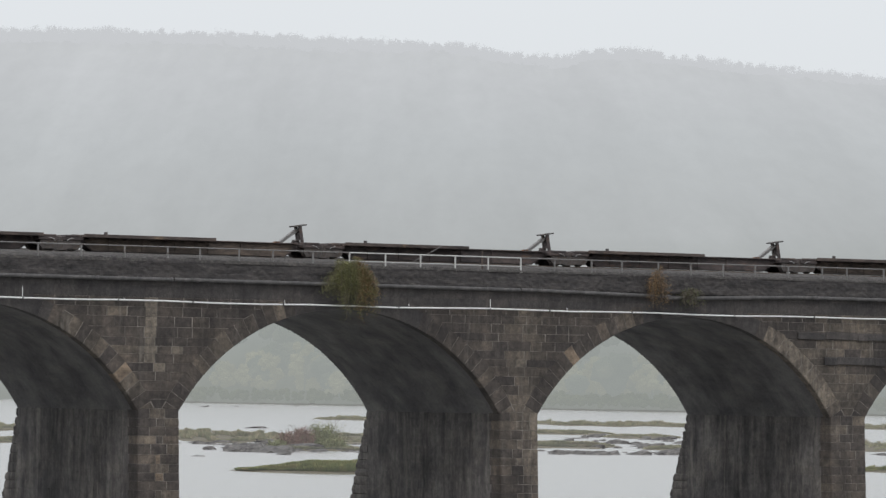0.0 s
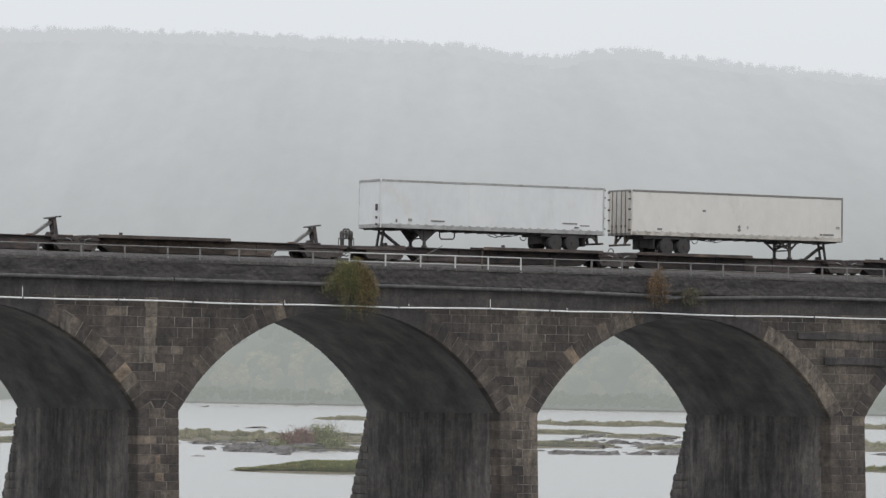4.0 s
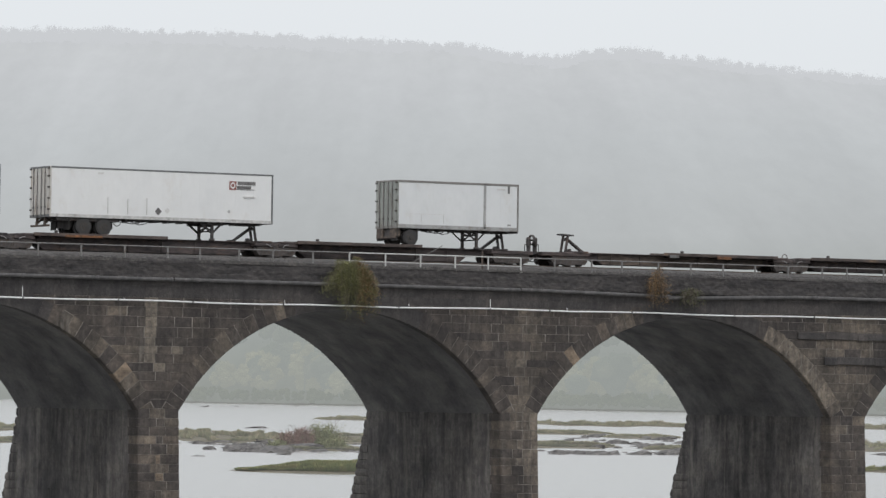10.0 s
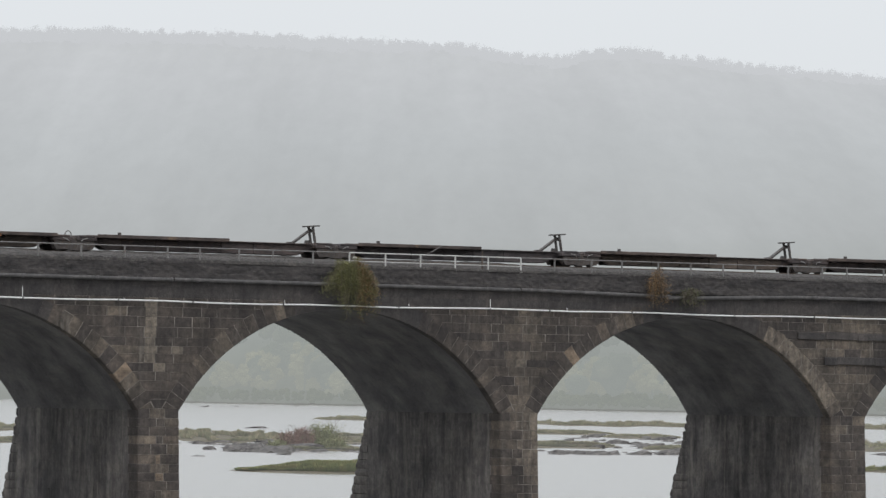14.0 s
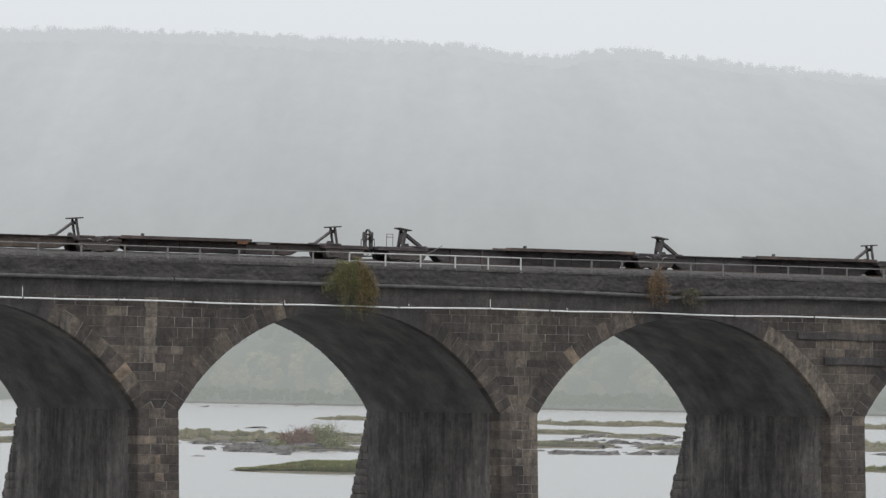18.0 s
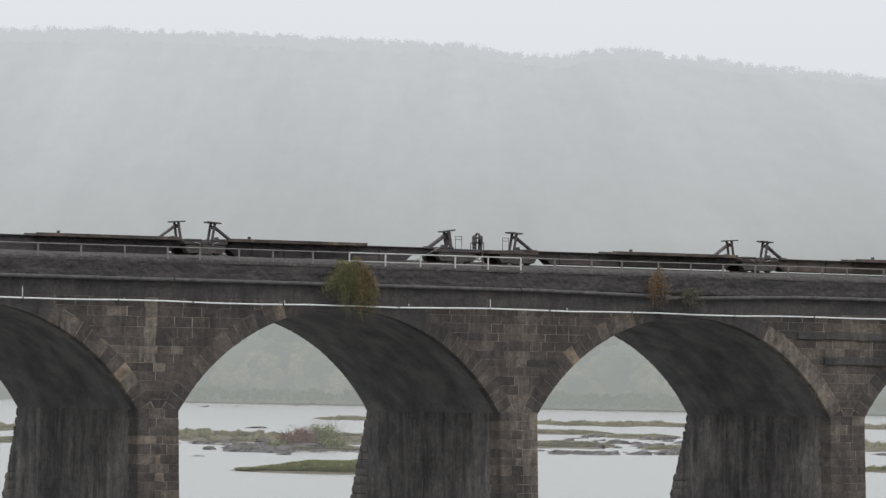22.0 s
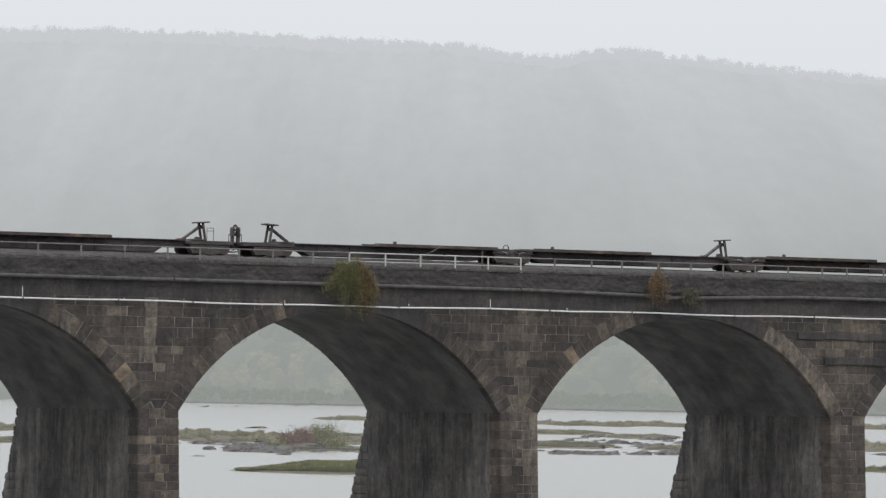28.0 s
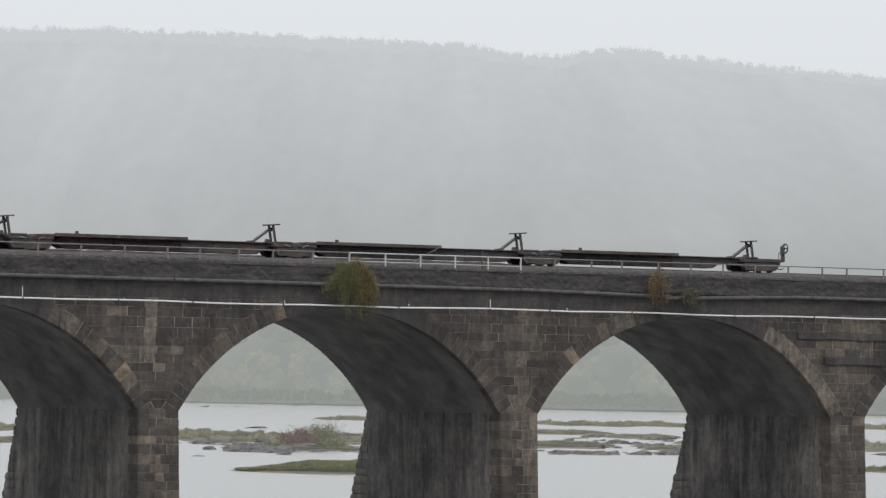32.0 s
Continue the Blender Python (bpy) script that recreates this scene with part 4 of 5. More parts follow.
def far_tree(s, back, high, wide, seed):
    """One yellowing tree of the far shore: a tapered trunk and a crown of clumps and leaf sprays."""
    r = random.Random(seed)
    t = tagged(new("far_tree"), "tall pale yellow-green tree in the mist of the far shore", "tree", "trees of the far shore")
    p = far_point(shore(s) + back, s)
    t.location = (p.x, p.y, 1.5 + back * 0.12)
    bm = bmesh.new()
    add_rod(bm, (0, 0, -1), (0, 0, high * 0.7), 0.35, 7, 0.12)
    part("trunk", bm, M_FARTREE, t)
    lobes = []
    for _ in range(46):
        f = r.uniform(0.12, 0.95)
        reach = wide * (1.0 - 0.85 * abs(f - 0.4))
        lobes.append((Vector((r.uniform(-0.9, 0.9) * reach, r.uniform(-0.9, 0.9) * reach, high * f)), wide * r.uniform(0.12, 0.3)))
    verts, faces = [], []

    def place():
        c, rad = r.choice(lobes)
        return c + Vector((r.gauss(0, 1), r.gauss(0, 1), r.gauss(0, 1))).normalized() * rad * r.uniform(0.8, 1.5)
    for c, rad in lobes:
        add_clump(verts, faces, c, rad, 3, r)
    add_leaves(verts, faces, 4200, place, 0.26, r)
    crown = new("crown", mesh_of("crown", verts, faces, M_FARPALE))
    crown.parent = t


for k, (s_, back, high, wide) in enumerate(((-84, 30, 19, 6.5), (-77, 34, 17, 6), (-60, 30, 22, 7), (-52, 40, 16, 6), (-98, 36, 13, 6), (-44, 20, 10, 6), (62, 34, 15, 7), (70, 28, 16, 7), (83, 34, 19, 7), (92, 30, 13, 6), (51, 40, 12, 6), (150, 30, 16, 6))):
    far_tree(s_, back, high, wide, 500 + k)


def island(d0, d1, s0, s1, seed, grass, name="grass_island", label="low grassy river island with a muddy rim", high=0.2, tall=0.45, ends=(0.25, 0.25)):
    """A low bank between two distances and two sideways places, with a tussock cover."""
    r = random.Random(seed)
    isl = tagged(new(name), label, "island", "islands in the river")
    mid = far_point((d0 + d1) / 2, (s0 + s1) / 2)
    isl.location = mid
    bm = bmesh.new()
    rows = []
    n, m = 40, 8
    top = {}
    for i in range(n + 1):
        f = i / n
        s = s0 + (s1 - s0) * f
        e = min(1.0, f / ends[0], (1 - f) / ends[1]) ** 0.8
        row = []
        for j in range(m + 1):
            g = j / m
            wv = 0.3 * noise.noise((s * 0.12, seed, 0.0)) * (d1 - d0)
            d = (d0 + d1) / 2 + (g - 0.5) * (d1 - d0) * max(e, 0.02) + wv * e
            z = -0.5 + (0.5 + high * e) * min(1, 4 * g, 4 * (1 - g)) + 0.1 * noise.noise((s * 0.5, d * 0.2, seed)) * e
            p = far_point(d, s) - mid
            row.append(bm.verts.new((p.x, p.y, z)))
            top[i, j] = Vector((p.x, p.y, z))
        rows.append(row)
    for a, b_ in zip(rows, rows[1:]):
        for k in range(m):
            bm.faces.new((a[k], b_[k], b_[k + 1], a[k + 1]))
    part("mud_bank", bm, M_SOIL, isl)
    if grass:
        verts, faces = [], []
        for _ in range(int(grass * 7)):
            i, j = r.randrange(n), r.randrange(1, m)
            p = top[i, j].lerp(top[i + 1, j], r.random())
            if p.z < 0.05 or (seed > 60 and noise.noise((p.x * 0.16 + seed, p.y * 0.05, 5)) < -0.28):
                continue
            h = tall * 0.78 * r.uniform(0.35, 1.0) * (0.75 + 1.2 * noise.noise((p.x * 0.25 + seed, p.y * 0.1, 0)))
            h *= min(1.0, 0.3 + 0.7 * i / n / ends[0], 0.3 + 0.7 * (1 - i / n) / ends[1])
            a = r.uniform(0, math.tau)
            w = Vector((math.cos(a), math.sin(a), 0)) * r.uniform(0.02, 0.07)
            lean = Vector((r.uniform(-0.3, 0.3), r.uniform(-0.3, 0.3), h))
            k = len(verts)
            verts += [p - w, p + w, p + w * 0.4 + lean, p - w * 0.4 + lean]
            faces.append((k, k + 1, k + 2, k + 3))
        me = bpy.data.meshes.new("grass")
        me.from_pydata([tuple(v_) for v_ in verts], [], faces)
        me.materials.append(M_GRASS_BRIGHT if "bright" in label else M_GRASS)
        g = new("grass", me)
        g.parent = isl
        g["kind"] = "stuff"
    return isl


ISLANDS = (
    # distance near, far, sideways from, to, tussocks, height, label
    (376, 412, -18.8, 1, 11000, 0.75, "low bright-green grassy island with a muddy rim"),
    (566, 730, -46, -19.5, 8000, 0.85, "long olive grass bank among grey rocks"),
    (560, 760, -24, -6, 3000, 0.45, "patchy grass bank broken by rocks"),
    (1010, 1130, -31, -10, 1500, 0.7, "thin far grass bar in the river"),
    (560, 650, 8, 24.5, 4200, 0.55, "low olive grass bank with rocks before it"),
    (700, 760, 26, 40, 1400, 0.5, "low grass patch between rocks"),
    (555, 600, 26, 36, 1500, 0.45, "low grass patch between rocks"),
    (745, 815, 12, 31.5, 2000, 0.55, "thin grass bar in the river"),
    (930, 1080, 12, 66, 4200, 0.8, "long far grass bar in the river"),
    (682, 800, -92, -62, 2200, 0.6, "low grassy river island with a muddy rim"),
    (545, 600, -66, -52, 1500, 0.5, "low grassy river island with a muddy rim"),
    (940, 1090, 84, 130, 1800, 0.8, "long far grass bar in the river"),
    (560, 690, 50, 82, 3000, 0.6, "low olive grass bank with rocks before it"),
    (512, 552, -20.5, -7.5, 2600, 0.5, "stony bank with olive grass under the river shrubs"),
    (418, 455, 39, 56, 1800, 0.45, "low bright-green grassy island with a muddy rim"),
)
for k, (d0, d1, s0, s1, g, tall, text) in enumerate(ISLANDS):
    island(d0, d1, s0, s1, 60 + k, g, label=text, tall=tall, ends=(0.26, 0.12) if k == 0 else (0.25, 0.25))


def rock(p, size, seed, flat=1.0):
    """A low split rock: broad planes broken off a lump, dipping one way like the river's beds."""
    r = random.Random(seed)
    pts, tris = BALLS[3]
    sx, sy, sz = size * r.uniform(1.0, 2.1), size * r.uniform(0.8, 1.5), size * r.uniform(0.28, 0.5) * flat
    planes = [(Vector((r.gauss(0, 1), r.gauss(0, 1), abs(r.gauss(0, 0.9)))).normalized(), r.uniform(0.35, 0.75)) for _ in range(9)]
    verts, dip = [], r.uniform(0.05, 0.22)
    for q in pts:
        v_ = q * (1 + 0.3 * noise.noise(q * 1.9 + Vector((seed * 1.7, 0, 0))))
        for nrm, reach in planes:
            over = v_.dot(nrm) - reach
            if over > 0:
                v_ = v_ - nrm * over * 0.92
        v_ = v_ * (1 + 0.12 * noise.noise(q * 6.1 + Vector((0, seed * 1.3, 0))))
        v_ = Vector((v_.x * sx * 1.25, v_.y * sy * 1.25, v_.z * sz * 1.15))
        verts.append(Vector((v_.x, v_.y, v_.z + (dip * v_.x if v_.z > 0 else 0))))
    ob = tagged(new("rock", mesh_of("rock", verts, list(tris), M_ROCK)), "low grey wet rock in the shallow river", "rock", "rocks in the river")
    ob.location = (p.x, p.y, -0.04)
    ob.rotation_euler.z = r.uniform(-0.9, 0.3)
    return ob


r_rock = random.Random(77)
k_rock = 0
# distance from, to, sideways from, to, count, size from, to
for d0, d1, s0, s1, count, z0, z1 in ((503, 530, -24.8, -18.5, 20, 0.8, 2.4), (508, 530, -19, -7, 30, 0.35, 1.0), (560, 700, 8, 40, 24, 0.4, 1.1), (520, 545, 9, 24, 15, 0.4, 1.2), (522, 600, -12, -7, 14, 0.4, 1.1), (520, 548, 10.5, 30, 14, 0.4, 1.0), (590, 760, 22, 46, 34, 0.4, 1.4), (535, 640, -40, -20, 26, 0.5, 1.2), (562, 584, -35, -20.5, 16, 0.4, 1.1), (528, 560, 48, 62, 9, 0.5, 1.2), (545, 680, -66, -50, 8, 0.5, 1.1), (1500, 1800, -100, -25, 9, 0.6, 1.5)):
    for _ in range(count):
        rock(far_point(r_rock.uniform(d0, d1), r_rock.uniform(s0, s1)), r_rock.uniform(z0, z1), 200 + k_rock, 0.6 if d0 > 1000 else 1.0)
        k_rock += 1
rock(far_point(521, -27.1), 0.95, 400)
rock(far_point(469.5, -25.5), 0.75, 401, 0.5)
rock(far_point(489, -17.8), 0.7, 402, 0.6)
rock(far_point(801, -33.6), 1.6, 403, 0.7)
rock(far_point(520, 13.6), 1.2, 404)
rock(far_point(522, 17.2), 1.4, 405)
rock(far_point(527, 22.9), 1.4, 406)
rock(far_point(531, 27.0), 1.9, 407, 1.3)


def shrub(d, s, wide, high, material, label, seed, count, arcs=0):
    """A river shrub: fanned stems with small leaves round their upper parts."""
    r = random.Random(seed)
    b = tagged(new("shrub"), label, "shrub")
    b.location = far_point(d, s) + Vector((0, 0, 0.3))
    tips = []
    for _ in range(60):
        root = Vector((r.uniform(-0.6, 0.6) * wide, r.uniform(-0.6, 0.6) * wide, -0.3))
        a, lean = r.uniform(0, math.tau), r.uniform(0.05, 1.0)
        tip = root * 0.6 + Vector((math.cos(a) * lean * wide * 0.6, math.sin(a) * lean * wide * 0.6, high * (r.uniform(0.4, 1.0) if r.random() < 0.85 else r.uniform(1.1, 1.5))))
        mid = (root + tip) * 0.5 + Vector((0, 0, high * 0.08))
        bm = bmesh.new()
        add_rod(bm, root, mid, 0.022, 4, 0.015)
        add_rod(bm, mid, tip, 0.015, 4, 0.006)
        part("stem", bm, M_TWIG, b)
        tips.append((root, tip))
    for _ in range(arcs):
        a, lean = r.uniform(-0.5, 0.5) + r.choice((0, math.pi)), r.uniform(0.6, 1.1)
        bm = bmesh.new()
        add_tube(bm, [(math.cos(a) * lean * wide * f, math.sin(a) * 0.4 * wide * f, -0.3 + high * 1.35 * math.sin(f * 1.6) + r.uniform(-0.1, 0.1) * f) for f in (0, 0.2, 0.4, 0.6, 0.8, 1.0)], 0.016, 5)
        part("bare_branch", bm, M_TWIG, b)
    bm = bmesh.new()

    def place():
        m_, t_ = r.choice(tips)
        f = r.uniform(0, min(1.0, high / max(t_.z, 0.1)))
        return m_.lerp(t_, f) + Vector((r.gauss(0, 0.24), r.gauss(0, 0.24), r.gauss(0, 0.2)))
    leaf_cloud(bm, int(count * 2.4), place, 0.115, r)
    part("foliage", bm, material, b)


shrub(533, -18.2, 1.5, 1.7, M_SHRUB_RED, "low red-brown leafless-looking river shrub", 301, 1500, 4)
shrub(531, -16.7, 1.9, 2.2, M_SHRUB_RED, "red-brown river shrub beside a green one", 302, 4200, 7)
shrub(534, -13.9, 2.4, 2.7, M_SHRUB_GREEN, "tall yellow-green river shrub", 303, 2900, 3)
shrub(529, -19.3, 1.5, 0.9, M_SHRUB_GREEN, "low olive scrub at the foot of the river shrubs", 304, 900)
shrub(528, -12.6, 2.2, 1.1, M_SHRUB_GREEN, "low olive scrub at the foot of the river shrubs", 305, 1800)

# ---- the train ----
# Cars and trailers are built round a local origin at rail height; 'along' is their place on the train.
TRACK_Y, RAIL_Z = 12.0, 15.2


def travelled(t):
    return 12.85 * t - 0.0048 * t * t


def hitch(parent, x, way, material, thick=False, tilt=4.0):
    """A trailer hitch stand; way +1: its brace runs down towards +x."""
    h = part("hitch_stand", box(-0.25, 0.25, -0.4, 0.4, 0.74, 0.87, 0.02), material, parent, "trailer hitch stand with a diagonal brace")
    h.location = (x, 0, 0)
    bm = bmesh.new()
    t = math.tan(radians(tilt if not thick else 9.0)) * -way
    c = -way * 0.02
    add_prism(bm, [(c - 0.4, 1.94 - 0.4 * t), (c + 0.4, 1.94 + 0.4 * t), (c + 0.42, 2.02 + 0.42 * t), (c - 0.42, 2.02 - 0.42 * t)], -0.38, 0.38)
    part("fifth_wheel_plate", bm, M_IRON, h)
    for y in (-0.27, 0.27):
        bm = bmesh.new()
        add_beam(bm, (-way * 0.0, y, 1.95), (-way * 0.2, y, 0.8), 0.2 if thick else 0.13, 0.1)
        part("leg", bm, material, h)
    bm = bmesh.new()
    add_box(bm, -0.06 - way * 0.05, 0.06 - way * 0.05, -0.26, 0.26, 1.6, 1.74)
    if thick:
        add_box(bm, -0.06 - way * 0.1, 0.06 - way * 0.1, -0.24, 0.24, 1.1, 1.6)
    part("cross_tie", bm, material, h)
    bm = bmesh.new()
    add_beam(bm, (way * 0.0, 0, 1.78), (way * 1.35, 0, 0.86), 0.17 if thick else 0.11, 0.3)
    part("brace", bm, M_RAILGREY if thick == 2 else material, h)
    bm = bmesh.new()
    add_prism(bm, [(way * 0.25 - 0.2, 0.8), (way * 0.25 + 0.2, 0.8), (way * 0.25 + 0.07, 1.12), (way * 0.25 - 0.07, 1.12)], -0.12, 0.12)
    part("stop_block", bm, material, h)
    bm = bmesh.new()
    add_prism(bm, [(way * 1.45 - 0.25, 0.8), (way * 1.45 + 0.25, 0.8), (way * 1.45 + 0.12, 0.99), (way * 1.45 - 0.12, 0.99)], -0.16, 0.16)
    part("brace_foot", bm, M_RUST_ORANGE if material == M_RUST else material, h)
    return h


def wheel_mesh():
    bm = bmesh.new()
    for y in (-0.7175, 0.7175):
        add_rod(bm, (0, y - 0.06, 0), (0, y + 0.06, 0), 0.42, 20)
        add_rod(bm, (0, y + (0.06 if y < 0 else -0.09), 0), (0, y + (0.09 if y < 0 else -0.06), 0), 0.45, 20)
    add_rod(bm, (0, -0.9, 0), (0, 0.9, 0), 0.085, 10)
    me = bpy.data.meshes.new("wheelset")
    bm.to_mesh(me)
    bm.free()
    me.materials.append(M_BOGIE)
    return me


def bogie_mesh():
    bm = bmesh.new()
    for y in (-0.98, 0.98):
        add_prism(bm, [(-1.32, 0.3), (-1.15, 0.1), (-0.5, 0.12), (-0.35, 0.05), (0.35, 0.05), (0.5, 0.12), (1.15, 0.1), (1.32, 0.3), (1.3, 0.6), (0.6, 0.8), (-0.6, 0.8), (-1.3, 0.6)], y - 0.07, y + 0.07)
        for x in (-0.88, 0.88):
            add_rod(bm, (x, y - 0.12, 0.42), (x, y + 0.12, 0.42), 0.13, 10)
        for x in (-0.16, 0.0, 0.16):
            add_rod(bm, (x, y - 0.02, 0.25), (x, y - 0.02, 0.55), 0.07, 8)
    add_box(bm, -0.22, 0.22, -1.0, 1.0, 0.45, 0.75, 0.03)
    me = bpy.data.meshes.new("bogie")
    bm.to_mesh(me)
    bm.free()
    me.materials.append(M_BOGIE)
    return me


WHEELSET, BOGIE = wheel_mesh(), bogie_mesh()
WHEELS = []


def bogie(parent, x, seen):
    b_ = share("bogie", BOGIE, parent, Matrix.Translation((x, 0, 0)))
    for dx in (-0.88, 0.88):
        w = share("wheelset", WHEELSET, b_, Matrix.Translation((dx, 0, 0.42)))
        if seen:
            WHEELS.append((w, dx))


def platform(car, ja, jb, ea, eb, trays, mats, wide_a, wide_b, lo=0.1):
    """One low car platform between the bogies ja and jb; its body runs from ea to eb: spine, sills, end frames and wheel trays."""
    body, side, tray_m = mats
    # where the belly rises to clear the bogies
    a0, a1 = (ja + 2.35, ja + 2.8) if wide_a else (ja + 1.75, ja + 2.35)
    b0, b1 = (jb - 2.85, jb - 3.4) if wide_b else (jb - 1.75, jb - 2.35)
    bm = bmesh.new()
    add_prism(bm, [(ea, 0.5), (ja + 1.6, 0.5), (a0, 0.44), (a1, lo), (b1, lo), (b0, 0.44), (jb - 1.6, 0.5), (eb, 0.5), (eb, 0.86), (ea, 0.86)], -0.46, 0.46)
    p = part("platform", bm, body, car, "low rusty spine platform of the flat car")
    for y in (-0.5, 0.46):
        bm = bmesh.new()
        add_prism(bm, [(a1 + 0.05, lo + 0.03), (b1 - 0.05, lo + 0.03), (b0 - 0.1, 0.5), (b0 - 0.1, 0.82), (a0 + 0.1, 0.82), (a0 + 0.1, 0.5)], y, y + 0.04)
        part("side_plate", bm, side, p)
    bm = bmesh.new()
    add_box(bm, ja + 1.5, jb - 1.5, -0.72, 0.72, 0.84, 0.9, 0.01)
    part("deck_plate", bm, body, p)
    for end, j, sg in ((ea, ja, 1), (eb, jb, -1)):
        bm = bmesh.new()
        xa, xb = sorted((end, j + sg * 1.45))
        add_box(bm, xa, xb, -1.12, 1.12, 0.62, 0.86, 0.03)
        part("end_frame", bm, body, p)
        bm = bmesh.new()
        xm = j + sg * 0.8
        add_box(bm, xm - 0.5, xm + 0.5, -1.15, 1.15, 0.84, 0.95, 0.02)
        part("deck_cap", bm, body, p)
        if wide_a if sg > 0 else wide_b:
            continue
        bm = bmesh.new()
        arc = [math.pi * (0.5 + 0.1 * k) for k in range(5)]
        add_tube(bm, [(xm + sg * 0.42 * math.cos(q), -1.17, 0.52 + 0.24 * math.sin(q)) for q in arc], 0.022, 5)
        part("hand_grip", bm, M_ALU, p)
    for xa, xb in trays:
        for y in (-1.29, 0.35):
            bm = bmesh.new()
            add_box(bm, xa, xb, y, y + 0.94, 0.82, 0.95, 0.015)
            add_box(bm, xa, xb, y - 0.02, y + 0.04, 0.84, 1.03, 0.01)
            part("wheel_tray", bm, M_TRAY, p)
        k = xa + 0.5
        while k < xb:
            bm = bmesh.new()
            add_prism(bm, [(k - 0.05, 0.74), (k + 0.05, 0.74), (k + 0.05, 0.84), (k - 0.05, 0.84)], -1.1, 1.1)
            part("outrigger", bm, body, p)
            k += 2.5
        bm = bmesh.new()
        add_rod(bm, (xa + 1.6, -0.9, 0.95), (xa + 1.6, -0.9, 1.18), 0.11, 8)
        part("vent_cap", bm, M_IRON, p)
    k = ja + 3.4
    while k < jb - 3.4:
        bm = bmesh.new()
        add_prism(bm, [(k - 0.05, lo + 0.05), (k + 0.05, lo + 0.05), (k + 0.05, 0.84), (k - 0.05, 0.84)], -0.56, -0.49)
        part("side_rib", bm, side, p)
        k += 2.2
    return p


def brake_stand(car, x, way):
    """A hand brake: a thin post, its gear case, the wheel that faces outwards, and a grab iron."""
    s = part("brake_stand", box(x - 0.09, x + 0.09, -0.52, -0.36, 0.7, 1.75, 0.01), M_IRON, car, "hand brake wheel on a stand")
    bm = bmesh.new()
    n = 16
    ring = [(x + way * 0.2, -0.43 + 0.3 * math.cos(k * math.tau / n), 1.58 + 0.3 * math.sin(k * math.tau / n)) for k in range(n + 1)]
    add_tube(bm, ring, 0.045, 6)
    for k in range(0, n, 4):
        add_rod(bm, (x + way * 0.12, -0.43, 1.58), ring[k], 0.024, 5)
    add_rod(bm, (x, -0.43, 1.58), (x + way * 0.24, -0.43, 1.58), 0.06, 8)
    part("brake_wheel", bm, M_IRON, s)
    bm = bmesh.new()
    add_box(bm, x - 0.1, x + 0.1, -0.6, -0.26, 1.15, 1.72, 0.06)
    part("gear_case", bm, M_IRON, s)
    bm = bmesh.new()
    for y in (-0.75, -0.1):
        add_rod(bm, (x - way * 0.05, y, 0.7), (x - way * 0.05, y, 1.3), 0.025, 6)
    add_rod(bm, (x - way * 0.05, -0.75, 1.3), (x - way * 0.05, -0.1, 1.3), 0.025, 6)
    part("grab_iron", bm, M_IRON, s)
    return s


def hand_loop(car, x):
    bm = bmesh.new()
    for dx in (-0.22, 0.22):
        add_rod(bm, (x + dx, -1.15, 0.8), (x + dx, -1.15, 1.62), 0.022, 6)
    for z in (1.62, 1.44):
        add_rod(bm, (x - 0.22, -1.15, z), (x + 0.22, -1.15, z), 0.02, 6)
    part("hand_rail_loop", bm, M_RAILGREY, car)


def spine_car(length, joints, trays, hitches, mats, loops, label, hoses=(), lo=0.1):
    """An articulated spine car: platforms between joints that share bogies, couplers at both ends."""
    car = tagged(new("spine_car"), label, "flat car", "articulated flat cars of the freight train")
    for k, (a, b) in enumerate(zip(joints, joints[1:])):
        inside = [(xa, xb) for xa, xb in trays if a - 0.5 < (xa + xb) / 2 < b + 0.5]
        last = k == len(joints) - 2
        platform(car, a, b, a + 0.12 if k else 0.35, b - 0.12 if not last else length - 0.35, inside, mats[k % len(mats)], k == 0, last, lo)
    for j in joints:
        bogie(car, j, j in (joints[0], joints[-1]))
    for x, way, thick, m in hitches:
        hitch(car, x, way, m, thick)
    for end, sg in ((0.0, 1), (length, -1)):
        bm = bmesh.new()
        add_beam(bm, (end - sg * 0.12, 0, 0.62), (end + sg * 1.0, 0, 0.62), 0.2, 0.26)
        add_box(bm, min(end - sg * 0.18, end + sg * 0.25), max(end - sg * 0.18, end + sg * 0.25), -0.2, 0.2, 0.45, 0.8, 0.04)
        c = part("coupler", bm, M_IRON, car)
        bm = bmesh.new()
        for y in (-0.45, 0.35):
            add_tube(bm, [(end + sg * 0.6, y, 0.5), (end + sg * 0.3, y, 0.28), (end, y, 0.22), (end - sg * 0.25, y, 0.3)], 0.03, 5)
        part("air_hose", bm, M_TYRE, c)
    for x in loops:
        hand_loop(car, x)
    for x in hoses:
        bm = bmesh.new()
        n = 12
        add_tube(bm, [(x + 0.21 * math.cos(math.pi * (1.15 - 1.3 * k / n)), -0.6, 0.94 + 0.26 * math.sin(math.pi * (1.15 - 1.3 * k / n))) for k in range(n + 1)], 0.034, 6)
        part("hose_loop", bm, M_RAILGREY, car, "arched grey air hose over the joint")
    return car


A = (M_RUST, M_RUST, M_RUST)
B = (M_RUST_BLACK, M_RUST_BLACK, M_RUST)
C = (M_RUST, M_RUST_TAN, M_RUST)
FIVE_JOINTS = (2.4, 19.2, 36.7, 54.2, 71.6, 88.1)
FIVE_TRAYS = ((9.3, 18.0), (20.6, 29.3), (38.1, 46.8), (55.5, 64.2), (72.9, 81.6))
THREE_TRAYS = ((9.3, 18.8), (28.0, 37.5), (40.6, 50.1))


